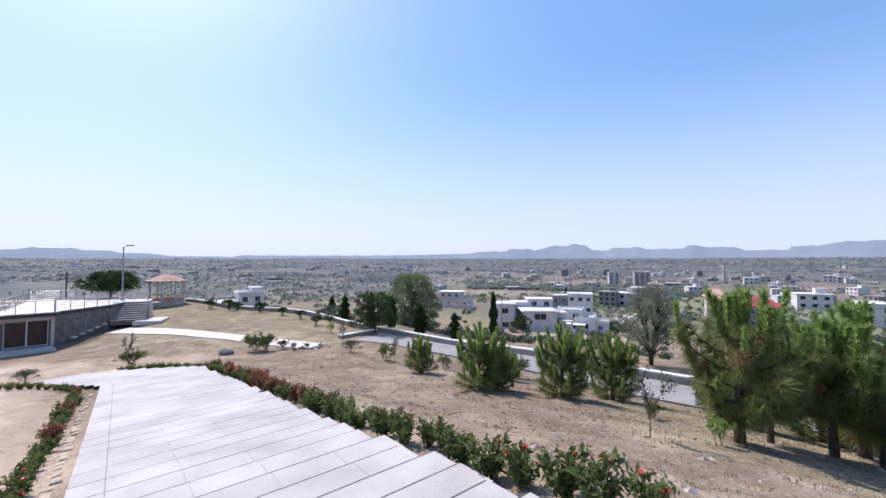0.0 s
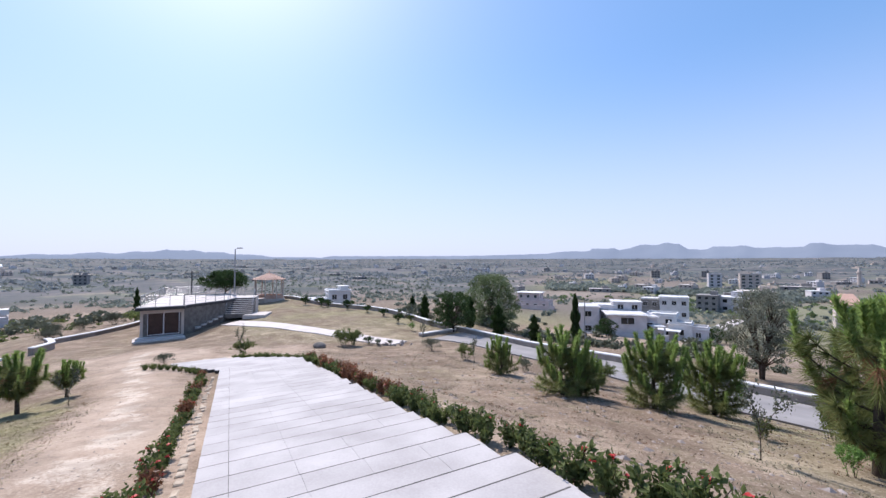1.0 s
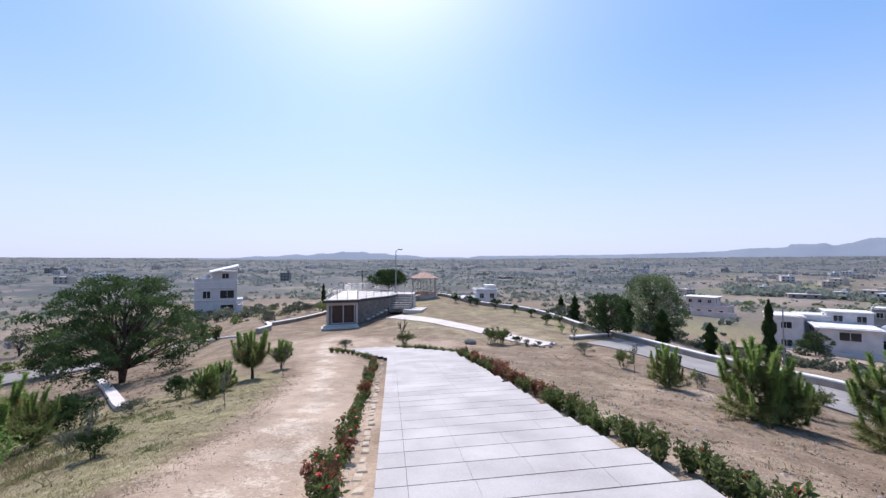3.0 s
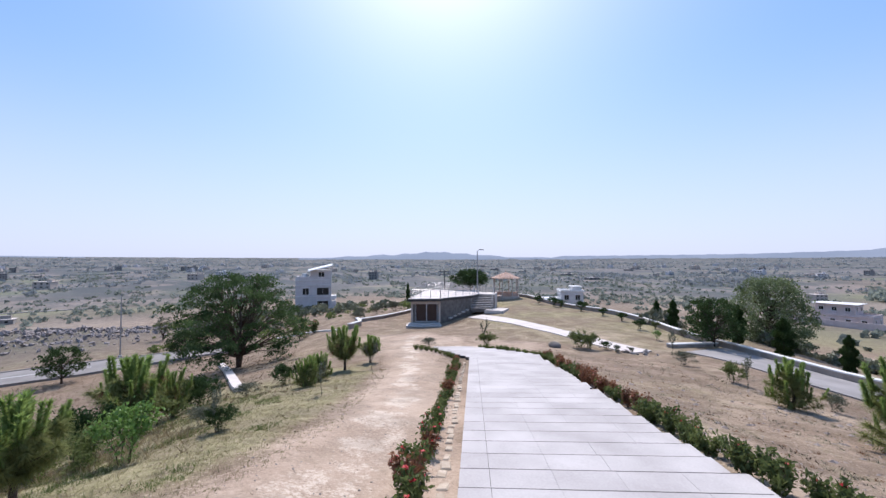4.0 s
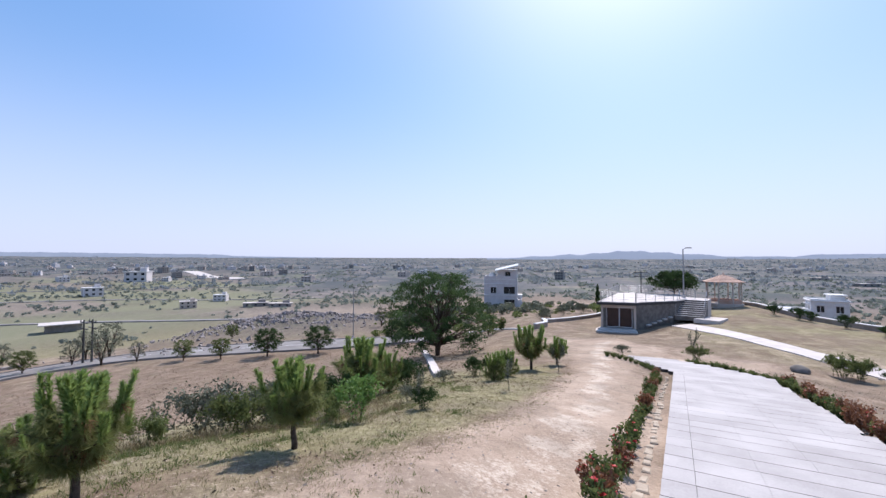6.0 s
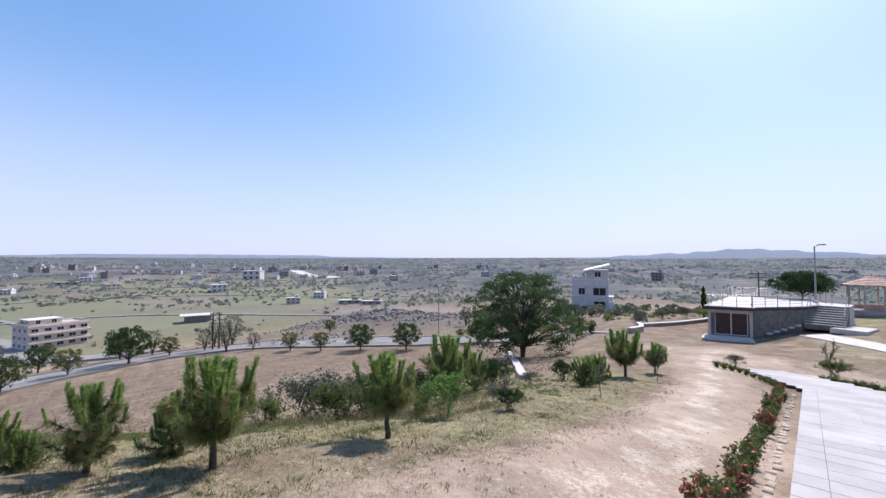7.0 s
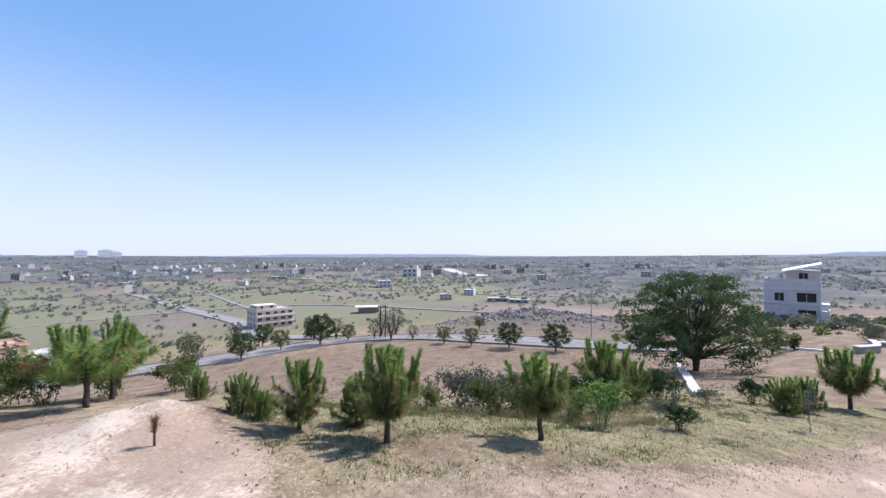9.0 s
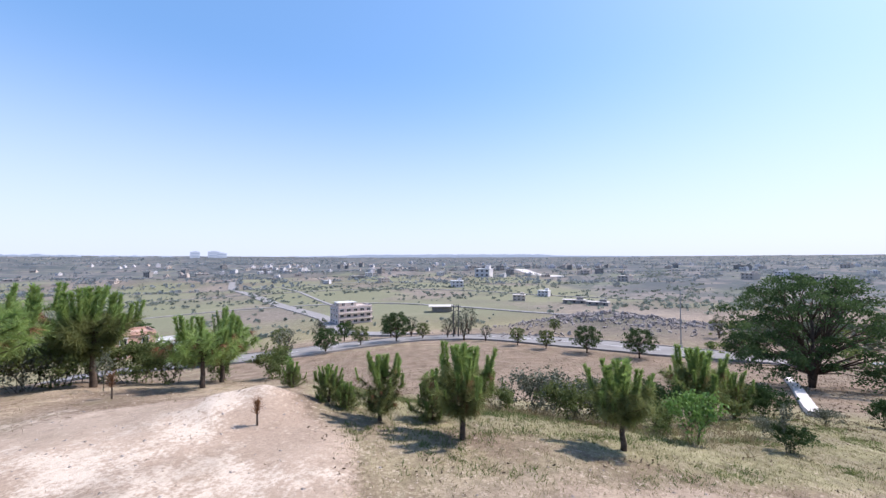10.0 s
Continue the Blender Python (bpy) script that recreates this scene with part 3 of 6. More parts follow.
def needles(rng, base, axis, count, length, width, spread, droop=0.0):
    """Thin needles about each base, fanning out round its axis."""
    b, a = np.repeat(base, count, 0), np.repeat(unit(axis), count, 0)
    d = unit(a + spread * unit(rng.normal(size=b.shape)) * rng.rand(len(b), 1) ** 0.5 * 1.3)
    ln = length * (0.7 + 0.5 * rng.rand(len(b), 1))
    side = unit(np.cross(d, rng.normal(size=b.shape))) * width
    tip = b + d * ln - np.array([0, 0, 1]) * droop * ln * rng.rand(len(b), 1)
    return np.stack([b + side * 0.5, b - side * 0.5, tip], 1)


def leaves(rng, at, size, flat=0.3, aspect=0.55):
    """A four-cornered leaf at every point, tilted at random."""
    n = unit(rng.normal(size=at.shape) * (1, 1, 1 - flat) + (0, 0, flat))
    u = unit(np.cross(n, rng.normal(size=at.shape)))
    v = np.cross(n, u) * aspect
    s = size * (0.6 + 0.8 * rng.rand(len(at), 1)) * 0.5
    return np.stack([at - u * s, at + v * s - u * s * 0.1, at + u * s - n * s * 0.25, at - v * s - u * s * 0.1], 1)


def limb(bm, pts, r0, r1, seg=6):
    """A tapered, bent branch through a row of points."""
    rings = []
    for i, p in enumerate(pts):
        d = (pts[min(i + 1, len(pts) - 1)] - pts[max(i - 1, 0)]).normalized()
        q = Vector((0, 0, 1)).rotation_difference(d)
        r = r0 + (r1 - r0) * i / (len(pts) - 1)
        rings.append([bm.verts.new(p + q @ Vector((math.cos(k * math.tau / seg) * r, math.sin(k * math.tau / seg) * r, 0))) for k in range(seg)])
    for a, b in zip(rings, rings[1:]):
        for k in range(seg):
            bm.faces.new((a[k], a[(k + 1) % seg], b[(k + 1) % seg], b[k]))
    bm.faces.new(rings[-1])
    bm.faces.new(rings[0][::-1])


SHARED = {}


def pine(seed, h=2.0, spread=0.75, bare=0.28, candles=1.0, dead=0.0, light=False, lowest=0.75, rise=0.55, whorls=6):
    """A young long-needled pine: a stem, whorls of rising limbs, soft drooping needles and upright shoots at the tips."""
    rng, rr = np.random.RandomState(seed), random.Random(seed)
    t = thing("pine_tree", Matrix(), "young long-needled pine with upright pale green shoots", "tree", "young pines on the slope")
    bm = bmesh.new()
    lean = Vector((rr.uniform(-.06, .06), rr.uniform(-.06, .06), 0))
    stem = [Vector((0, 0, -0.15)) + (Vector((0, 0, 1)) + lean * k / 6) * (h * 0.80 + 0.15) * k / 6 + Vector((rr.uniform(-.02, .02), rr.uniform(-.02, .02), 0)) * (k > 0) for k in range(7)]
    limb(bm, stem, 0.038 * h + 0.012, 0.012 * h, 8)
    base, axis, tips = [], [], []
    for wv in range(whorls):
        f = bare + (0.74 - bare) * wv / (whorls - 1)
        q = wv / (whorls - 1)
        ln = spread * h * 0.5 * (1.0 - 0.5 * q ** 1.8) * (1.0 if bare < 0.1 else 0.7 + 0.3 * min(1.0, 2.6 * q)) * (lowest if wv == 0 else 1)
        for k in range(rr.choice((4, 5, 5, 6))):
            a = rr.uniform(0, math.tau) if k == 0 else a + math.tau / 5 + rr.uniform(-.3, .3)
            l = ln * rr.uniform(0.6, 1.15)
            root = Vector((0, 0, f * h)) + lean * f * h
            out = Vector((math.cos(a), math.sin(a), 0))
            pts = [root + out * l * s + Vector((0, 0, l * (0.10 * s + rise * s * s))) for s in (0, .35, .7, 1)]
            limb(bm, pts, 0.010 * h, 0.004 * h, 5)
            for s in (0.3, 0.5, 0.7, 0.88, 1.0):
                p = root + out * l * s + Vector((0, 0, l * (0.10 * s + rise * s * s)))
                base.append(p)
                axis.append(out * 0.9 + Vector((0, 0, 0.15 + 0.45 * s)))
            if rr.random() < candles * (0.5 + 0.5 * wv / whorls):
                for j in range(rr.choice((1, 2, 2, 3))):
                    tips.append((pts[-1] + Vector((rr.uniform(-.03, .03), rr.uniform(-.03, .03), -0.03)) * h, out * rr.uniform(0.1, 0.3) + Vector((rr.uniform(-.12, .12), rr.uniform(-.12, .12), 1)), rr.uniform(0.19, 0.30) * h * (0.75 + 0.4 * wv / whorls)))
    top = stem[-1]
    for k in range(int(6 * candles) + 1):
        tips.append((top + Vector((rr.uniform(-.05, .05), rr.uniform(-.05, .05), -0.02)) * h, Vector((rr.uniform(-.25, .25), rr.uniform(-.25, .25), 1)), rr.uniform(.26, .38) * h))
    for f in np.linspace(0.5, 0.78, 5):
        base.append(Vector((0, 0, f * h)) + lean * f * h)
        axis.append(Vector((rr.uniform(-.5, .5), rr.uniform(-.5, .5), 0.8)))
    part("trunk", bm, M_BARK, t, "rough dark trunk and limbs", True)
    base, axis = np.array(base), np.array(axis)
    k = rng.rand(len(base)) < dead
    n1 = needles(rng, base[~k], axis[~k], 62, 0.125 * h + 0.03, 0.0064 * h + 0.002, 1.6, 0.42)
    nm = M_CANDLE if light else M_NEEDLE
    part("needles", poly_mesh("needles", n1, nm), nm, t, "long drooping green needles")
    if k.any():
        n3 = needles(rng, base[k], axis[k] - (0, 0, 0.9), 40, 0.13 * h, 0.006 * h, 0.8, 0.5)
        part("dead_needles", poly_mesh("dead_needles", n3, M_DEADN), M_DEADN, t, "browned dead needles")
    if "shoot" not in SHARED:
        cz = np.linspace(-0.08, 0.88, 12)
        cb = np.stack([0 * cz, 0 * cz, cz], 1)
        SHARED["shoot"] = poly_mesh("shoot", needles(np.random.RandomState(6), cb, np.tile((0, 0, 1.0), (12, 1)), 23, 0.20, 0.046, 0.72), M_CANDLE)
    for p, d, l in tips:
        ob = part("shoot", SHARED["shoot"], M_CANDLE, t)
        ob.matrix_local = Matrix.Translation(p) @ d.to_track_quat("Z", "Y").to_matrix().to_4x4() @ Matrix.Diagonal((l * 1.25, l * 1.25, l * 1.1, 1))
    return t


def grow(rr, p, d, l, r, depth, out, tips, bend=0.35, kids=(2, 3), shrink=0.72, up=0.15, low=1):
    pts = [p]
    for k in range(3):
        d = (d + Vector((rr.uniform(-bend, bend), rr.uniform(-bend, bend), rr.uniform(-bend, bend) * 0.6 + up)) * 0.5).normalized()
        pts.append(pts[-1] + d * l / 3)
    out.append((pts, r, r * 0.66, depth))
    if depth <= low:
        tips.extend(pts[1:])
    if depth == 0:
        return
    for k in range(rr.randint(*kids)):
        a, tl = rr.uniform(0, math.tau), rr.uniform(0.45, 0.95)
        q = d.to_track_quat("Z", "Y")
        nd = q @ Vector((math.cos(a) * tl, math.sin(a) * tl, 1)).normalized()
        grow(rr, pts[-1] if k else pts[rr.choice((2, 3))], nd, l * shrink * rr.uniform(0.8, 1.15), r * 0.62, depth - 1, out, tips, bend, kids, shrink, up, low)


def broadleaf(name, seed, h, w, label, leaf_mat, leaf=0.13, count=5000, stems=1, bare=0.3, depth=4, squash=0.75, group="", clump=0.32, category="tree", trunk=0.032, low=2):
    """A branching tree or bush whose leaves gather in clumps about the twig ends, scaled to its height and width."""
    rng, rr = np.random.RandomState(seed), random.Random(seed)
    t = thing(name, Matrix(), label, category, group)
    out, tips = [], []
    for s in range(stems):
        a = rr.uniform(0, math.tau)
        tilt = 0.1 if stems == 1 else 0.55
        d = Vector((math.cos(a) * tilt * rr.random(), math.sin(a) * tilt * rr.random(), 1)).normalized()
        grow(rr, Vector((rr.uniform(-.06, .06), rr.uniform(-.06, .06), 0)) * (stems > 1), d, h * max(bare, 0.12), h * trunk / stems ** 0.5, depth, out, tips, low=low if category == "tree" else 3)
    tp = np.array([list(p) for p in tips])
    hi = tp[:, 2].max()
    sz = h * 0.93 / hi
    rad = np.percentile(np.hypot(tp[:, 0], tp[:, 1]), 92)
    sx = w * 0.45 / max(rad, 1e-3)
    mx, my = tp[:, 0].mean() / tp[:, 2].mean(), tp[:, 1].mean() / tp[:, 2].mean()
    fit = lambda p: Vector(((p.x - mx * p.z) * sx, (p.y - my * p.z) * sx, p.z * sz))
    bm = bmesh.new()
    for pts, r0, r1, dp in out:
        q = [fit(p) for p in pts]
        if r0 == out[0][1]:
            q[0] = q[0] - Vector((0, 0, 0.2))
        limb(bm, q, r0, r1, 7 if dp > 2 else 4)
    part("trunk", bm, M_BARK, t, smooth_=True)
    tp = (tp - tp[:, 2:] * (mx, my, 0)) * (sx, sx, sz)
    c = tp[rng.randint(0, len(tp), count)] + rng.normal(size=(count, 3)) * clump * np.array([w, w, h]) * 0.22 * rng.rand(count, 1)
    c = c[c[:, 2] > h * (bare * 0.55 if category == "tree" else 0.04)]
    part("crown" if category == "tree" else "foliage", poly_mesh("crown", leaves(rng, c, leaf), leaf_mat), leaf_mat, t)
    return t


def padtree(name, seed, h, w, label, leaf_mat, leaf=0.16, pads=90, per=130, bare=0.25, stems=2, group="", flat=0.5, pad=0.10):
    """A tree with a full rounded crown: leaning stems, limbs to many spreading sprays of leaves, with gaps between them."""
    rng, rr = np.random.RandomState(seed), random.Random(seed)
    t = thing(name, Matrix(), label, "tree", group)
    bm = bmesh.new()
    stem = []
    for s in range(stems):
        a = rr.uniform(0, 1) + s * math.tau / stems
        lean = rr.uniform(0.10, 0.22) * w if stems > 1 else 0.03 * w
        e = Vector((math.cos(a) * lean, math.sin(a) * lean, h * rr.uniform(0.62, 0.78)))
        pts = [Vector((e.x * f ** 1.5, e.y * f ** 1.5, e.z * f - 0.2 * (f == 0))) + Vector((rr.uniform(-1, 1), rr.uniform(-1, 1), 0)) * 0.012 * h * (f > 0) for f in (0, .18, .36, .55, .78, 1)]
        limb(bm, pts, 0.030 * h / stems ** 0.3, 0.008 * h, 8)
        stem.append(pts)
    spots = []
    for k in range(pads):
        f = bare + (0.97 - bare) * ((k + rr.random()) / pads)
        q = (f - (bare + 0.30 * (1 - bare))) / (0.72 * (1 - bare)) if f > bare + 0.30 * (1 - bare) else (bare + 0.30 * (1 - bare) - f) / (0.55 * (1 - bare))
        rad = w * 0.47 * math.sqrt(max(0.02, 1 - q * q)) * (0.35 + 0.65 * rr.random() ** 0.5) * (1 + 0.2 * math.sin(k * 2.39996 * 3 + seed + 9 * f) + rr.uniform(-.12, .12))
        a = k * 2.39996 + rr.uniform(-.4, .4)
        c = Vector((math.cos(a) * rad, math.sin(a) * rad, f * h))
        st = min(stem, key=lambda p: (p[-1].xy - c.xy).length)
        r0 = st[max(1, min(4, int(f * 5.0 - rad / w)))]
        mid = r0.lerp(c, 0.55) + Vector((rr.uniform(-.03, .03) * w, rr.uniform(-.03, .03) * w, 0.035 * h))
        limb(bm, [r0, mid, c], 0.0065 * h, 0.002 * h, 4)
        spots.append((c, a, rad))
    part("trunk", bm, M_BARK, t, smooth_=True)
    out = []
    for c, a, rad in spots:
        s = w * pad * rr.uniform(0.7, 1.3)
        p = rng.normal(size=(per, 3)) * (s * 0.62, s * 0.62, s * 0.62 * flat)
        p = p[np.linalg.norm(p / (1, 1, flat), axis=1) < s * 1.35]
        p[:, 2] -= 0.35 * np.hypot(p[:, 0], p[:, 1]) ** 2 / s
        out.append(p + np.array(c))
    part("crown", poly_mesh("crown", leaves(rng, np.concatenate(out), leaf, 0.45, 0.5), leaf_mat), leaf_mat, t)
    return t


def cypress(seed, h, w):
    rng, rr = np.random.RandomState(seed), random.Random(seed)
    t = thing("cypress_tree", Matrix(), "narrow dark green cypress", "tree", "cypresses along the boundary wall")
    bm = bmesh.new()
    limb(bm, [Vector((0, 0, -0.2)), Vector((0, 0, h * 0.4)), Vector((0, 0, h * 0.9))], 0.05 * w + 0.04, 0.02, 7)
    part("trunk", bm, M_BARK, t)
    n = 2600
    f = rng.rand(n) ** 0.8
    rad = w * 0.5 * np.clip(np.sin(np.clip(f * 0.93 + 0.12, 0, 1) * math.pi) ** 0.6, 0, 1) * (0.75 + 0.3 * rng.rand(n)) * (0.85 + 0.3 * np.sin(f * 23 + rng.rand(n)))
    a = rng.rand(n) * math.tau
    p = np.stack([np.cos(a) * rad, np.sin(a) * rad, h * (0.06 + 0.94 * f)], 1)
    part("crown", poly_mesh("crown", needles(rng, p, np.stack([np.cos(a) * 0.3, np.sin(a) * 0.3, np.ones(n)], 1), 3, 0.1 * h ** 0.7, 0.05, 0.5), M_LEAF), M_LEAF, t)
    return t


USED = {}


def plant(key, make, x, y, size=1.0, turn=None, sink=0.0, tall=1.0, z=None):
    """Sets a plant on the ground: the first of its kind is built, the others are copies, each turned and sized its own way."""
    rr = random.Random(hash((round(x * 10), round(y * 10))) & 0xffff)
    s = size
    m = pose(x, y, (ground(x, y) if z is None else z) - sink, 0, 0, rr.uniform(0, 360) if turn is None else turn) @ Matrix.Diagonal((s, s, s * tall, 1))
    if key not in USED:
        USED[key] = make()
        USED[key].matrix_world = m
        return USED[key]
    o = copy_thing(USED[key], Matrix())
    o.matrix_world = m
    return o


def shrub(seed, h, w, leaf_mat, flowers, label, leaf=0.11):
    """A bedding shrub: thin stems, whorls of pointed leaves, and heads of small red petals."""
    rng, rr = np.random.RandomState(seed), random.Random(seed)
    t = thing("flowering_shrub", Matrix(), label, "shrub", "shrubs edging the stepped path")
    bm = bmesh.new()
    ends, pts = [], []
    for k in range(9):
        a, l = rr.uniform(0, math.tau), rr.uniform(0.15, 0.5) * w
        e = Vector((math.cos(a) * l, math.sin(a) * l, h * rr.uniform(0.55, 1.0)))
        q = [Vector((e.x * f * 0.6 + e.x * 0.4 * f * f, e.y * f * 0.6 + e.y * 0.4 * f * f, e.z * f - 0.05 * (f == 0))) for f in (0, .4, .75, 1)]
        limb(bm, q, 0.009, 0.004, 4)
        ends.append(e)
        for f in np.linspace(0.35, 1, 8):
            pts.append((e.x * f, e.y * f, e.z * f))
    part("woody_base", bm, M_BARK, t)
    pts = np.array(pts)
    c = pts[rng.randint(0, len(pts), 420)] + rng.normal(size=(420, 3)) * 0.055
    c[:, 2] = np.maximum(c[:, 2], 0.03)
    part("foliage", poly_mesh("foliage", leaves(rng, c, leaf, 0.45, 0.42), leaf_mat), leaf_mat, t, "glossy pointed leaves")
    for k in range(flowers):
        bm = bmesh.new()
        e = ends[k] + Vector((0, 0, 0.02))
        hub = bm.verts.new(e)
        for j in range(14):
            a, up = j * 2.4, rr.uniform(-0.2, 0.9)
            d = Vector((math.cos(a), math.sin(a), up)).normalized() * rr.uniform(0.04, 0.068)
            s = Vector((-math.sin(a), math.cos(a), 0)) * 0.024
            bm.faces.new((hub, bm.verts.new(e + d * 0.6 + s), bm.verts.new(e + d), bm.verts.new(e + d * 0.6 - s)))
        part("flower", bm, M_FLOWER, t, "red flower head")
    return t


def tufts(name, spots, rng, material, label, height_, blades=7, width=0.012, category="grass"):
    """Blades of grass standing at many spots of the plan."""
    z = height(spots[:, 0], spots[:, 1])
    b = np.repeat(np.concatenate([spots, z[:, None] - 0.01], 1), blades, 0)
    b[:, :2] += rng.normal(size=(len(b), 2)) * 0.035
    d = unit(rng.normal(size=b.shape) * (0.55, 0.55, 0.1) + (0, 0, 1))
    l = height_ * (0.4 + 0.9 * rng.rand(len(b), 1))
    s = unit(np.cross(d, rng.normal(size=b.shape))) * width
    tip = b + d * l
    return solid(name, poly_mesh(name, np.stack([b - s * 0.5, b + s * 0.5, tip + s * 0.1, tip - s * 0.1], 1), material), material, label, category, "stuff")
# ---------------------------------------------------------------- kiosk with a roof terrace
def along(a, b, f, off=0.0):
    """A point of the plan a share f of the way from a to b, off metres to the left of the line."""
    dx, dy = b[0] - a[0], b[1] - a[1]
    l = math.hypot(dx, dy)
    return a[0] + dx * f - dy / l * off, a[1] + dy * f + dx / l * off


def wall_box(bm, a, b, z0, z1, thick, bevel=0.0):
    l = math.hypot(b[0] - a[0], b[1] - a[1])
    box(bm, ((a[0] + b[0]) / 2, (a[1] + b[1]) / 2, (z0 + z1) / 2), (l, thick, z1 - z0), math.atan2(b[1] - a[1], b[0] - a[0]), bevel)
    return bm


def railing(name, a, b, z, h, parent, posts, rails=4):
    """Steel posts with level rails between two points."""
    for k in range(posts + 1):
        x, y = along(a, b, k / posts)
        part("post", rod(bmesh.new(), (x, y, z), (x, y, z + h), 0.028), M_STEEL, parent)
    for k in range(rails):
        zz = z + h * (0.28 + 0.72 * k / (rails - 1))
        part("rail", rod(bmesh.new(), (*a, zz), (*b, zz), 0.026 if k == rails - 1 else 0.014), M_STEEL, parent)


def build_kiosk():
    fl, fr, s1, s2, br, bl = (-32.6, 28.73), (-30.5, 31.1), (-30.45, 36.1), (-31.5, 40.5), (-36.4, 44.0), (-40.8, 38.8)
    base, deck = -7.3, -4.7
    k = thing("kiosk", pose(0, 0, 0.8), "low grey kiosk with sliding glass doors and a railed roof terrace", "kiosk")
    bm = bmesh.new()
    prism(bm, [fl, fr, s1, s2, br, bl], base - 1.2, deck - 0.3)
    body = part("wall", bm, M_STONE, k, "grey stone-faced walls")
    bm = bmesh.new()
    o = lambda p, q, f, d: along(p, q, f, d)
    roof = [o(fl, fr, -0.12, -0.55), o(fl, fr, 1.02, -0.55), o(fr, s1, 0.1, -0.08), o(fr, s1, 1, -0.08), s2, br, o(bl, br, -0.02, -0.25)]
    prism(bm, roof, deck - 0.3, deck - 0.06)
    part("roof_slab", bm, M_ROOFEDGE, k, "dark overhanging roof edge")
    bm = bmesh.new()
    prism(bm, [along(p, (-35, 36.5), 0.015) for p in roof], deck - 0.06, deck)
    part("terrace_floor", bm, M_CONC, k, "pale concrete terrace floor")
    # front: plaster frame and two sliding doors
    d0, d1 = 0.16, 0.90
    ang = math.atan2(fr[1] - fl[1], fr[0] - fl[0])
    bm = bmesh.new()
    for f in (0.03, 0.975):
        x, y = along(fl, fr, f, -0.04)
        box(bm, (x, y, (base + deck - 0.35) / 2), (0.22, 0.14, deck - 0.35 - base), ang, 0.01)
    wall_box(bm, along(fl, fr, 0, -0.04), along(fl, fr, 1, -0.04), deck - 0.62, deck - 0.31, 0.13)
    part("front_frame", bm, M_CREAM, k, "cream plaster front piers and lintel")
    for i in range(2):
        a, b = along(fl, fr, d0 + (d1 - d0) * i / 2, -0.05 - 0.03 * i), along(fl, fr, d0 + (d1 - d0) * (i + 1) / 2, -0.05 - 0.03 * i)
        door = part("sliding_door", wall_box(bmesh.new(), a, b, base + 0.12, base + 2.1, 0.02), M_DOOR, k, "dark brown tinted glass sliding door")
        bm = bmesh.new()
        for f in (0.02, 0.98):
            x, y = along(a, b, f, -0.02)
            box(bm, (x, y, base + 1.1), (0.045, 0.05, 2.02), ang, 0.005)
        for z in (base + 0.12, base + 2.1):
            wall_box(bm, along(a, b, 0, -0.02), along(a, b, 1, -0.02), z - 0.03, z + 0.03, 0.05)
        part("door_frame", bm, M_LAV, door, "pale aluminium door frame")
    # plinth steps before the doors
    for i, (w0, w1, dd) in enumerate(((-0.16, 1.02, 1.7), (-0.1, 0.98, 1.0))):
        bm = bmesh.new()
        a, b, c, d = along(fl, fr, w0, 0.0), along(fl, fr, w0, -dd), along(fl, fr, w1, -dd), along(fl, fr, w1, 0.0)
        prism(bm, [a, b, c, d], base - 0.6, base - 0.12 + 0.12 * i)
        part("step", bm, M_CONC, k, "pale concrete plinth step")
    for a, b, n in ((fl, bl, 8), (bl, br, 6), (along(fl, fr, 0.0, -0.3), along(fl, fr, 1.0, -0.3), 3), (along(fl, fr, 1.0, -0.3), s1, 4), (s2, br, 4)):
        railing("rail", along(a, b, 0.01), along(a, b, 0.99), deck, 0.95, k, n)
    # stepped buttress ledges along the side
    for i in range(5):
        p = along(fr, s1, 0.30 + 0.14 * i, -0.14)
        part("ledge", box(bmesh.new(), (p[0], p[1], -6.98 + 0.16 * i), (0.28, 0.5, 0.16), 0.1, 0.02), M_CONC, k, "pale stepped ledge")
    # flight of steps up to the terrace
    st = thing("stone_steps", pose(0, 0, 0.8), "flight of dark stone steps with steel handrails", "stairs")
    a0, a1 = (-30.3, 36.0), (-28.1, 37.3)
    nst = 9
    for i in range(nst):
        f = i * 0.30
        dz = (deck + 6.3) / nst
        p, q = along(a0, a1, 0, f), along(a0, a1, 1, f)
        bm = bmesh.new()
        prism(bm, [p, q, along(a0, a1, 1, f + 0.32), along(a0, a1, 0, f + 0.32)], -6.6, -6.3 + dz * (i + 1) - 0.04)
        part("riser", bm, M_STONE, st)
        bm = bmesh.new()
        prism(bm, [along(a0, a1, -.01, f - 0.03), along(a0, a1, 1.01, f - 0.03), along(a0, a1, 1.01, f + 0.32), along(a0, a1, -.01, f + 0.32)], -6.3 + dz * (i + 1) - 0.04, -6.3 + dz * (i + 1))
        part("tread", bm, M_CONC, st, "pale stone tread")
    bm = bmesh.new()
    prism(bm, [along(a0, a1, 0, 2.72), along(a0, a1, 1, 2.72), along(a0, a1, 1, 5.5), along(a0, a1, -0.4, 6.5)], -7.0, deck - 0.003)
    part("landing", bm, M_CONC, st, "concrete landing")
    for f in (0.02, 0.98):
        p, q = along(a0, a1, f, 0.05), along(a0, a1, f, 2.6)
        bm = bmesh.new()
        rod(bm, (*p, -5.3), (*q, deck + 0.95), 0.035)
        for g in (0, 0.5, 1):
            x, y = along(p, q, g)
            rod(bm, (x, y, -6.3 + 1.5 * g), (x, y, -5.3 + 1.5 * g), 0.03)
        part("handrail", bm, M_STEEL, st, "steel handrail")
    return k


build_kiosk()


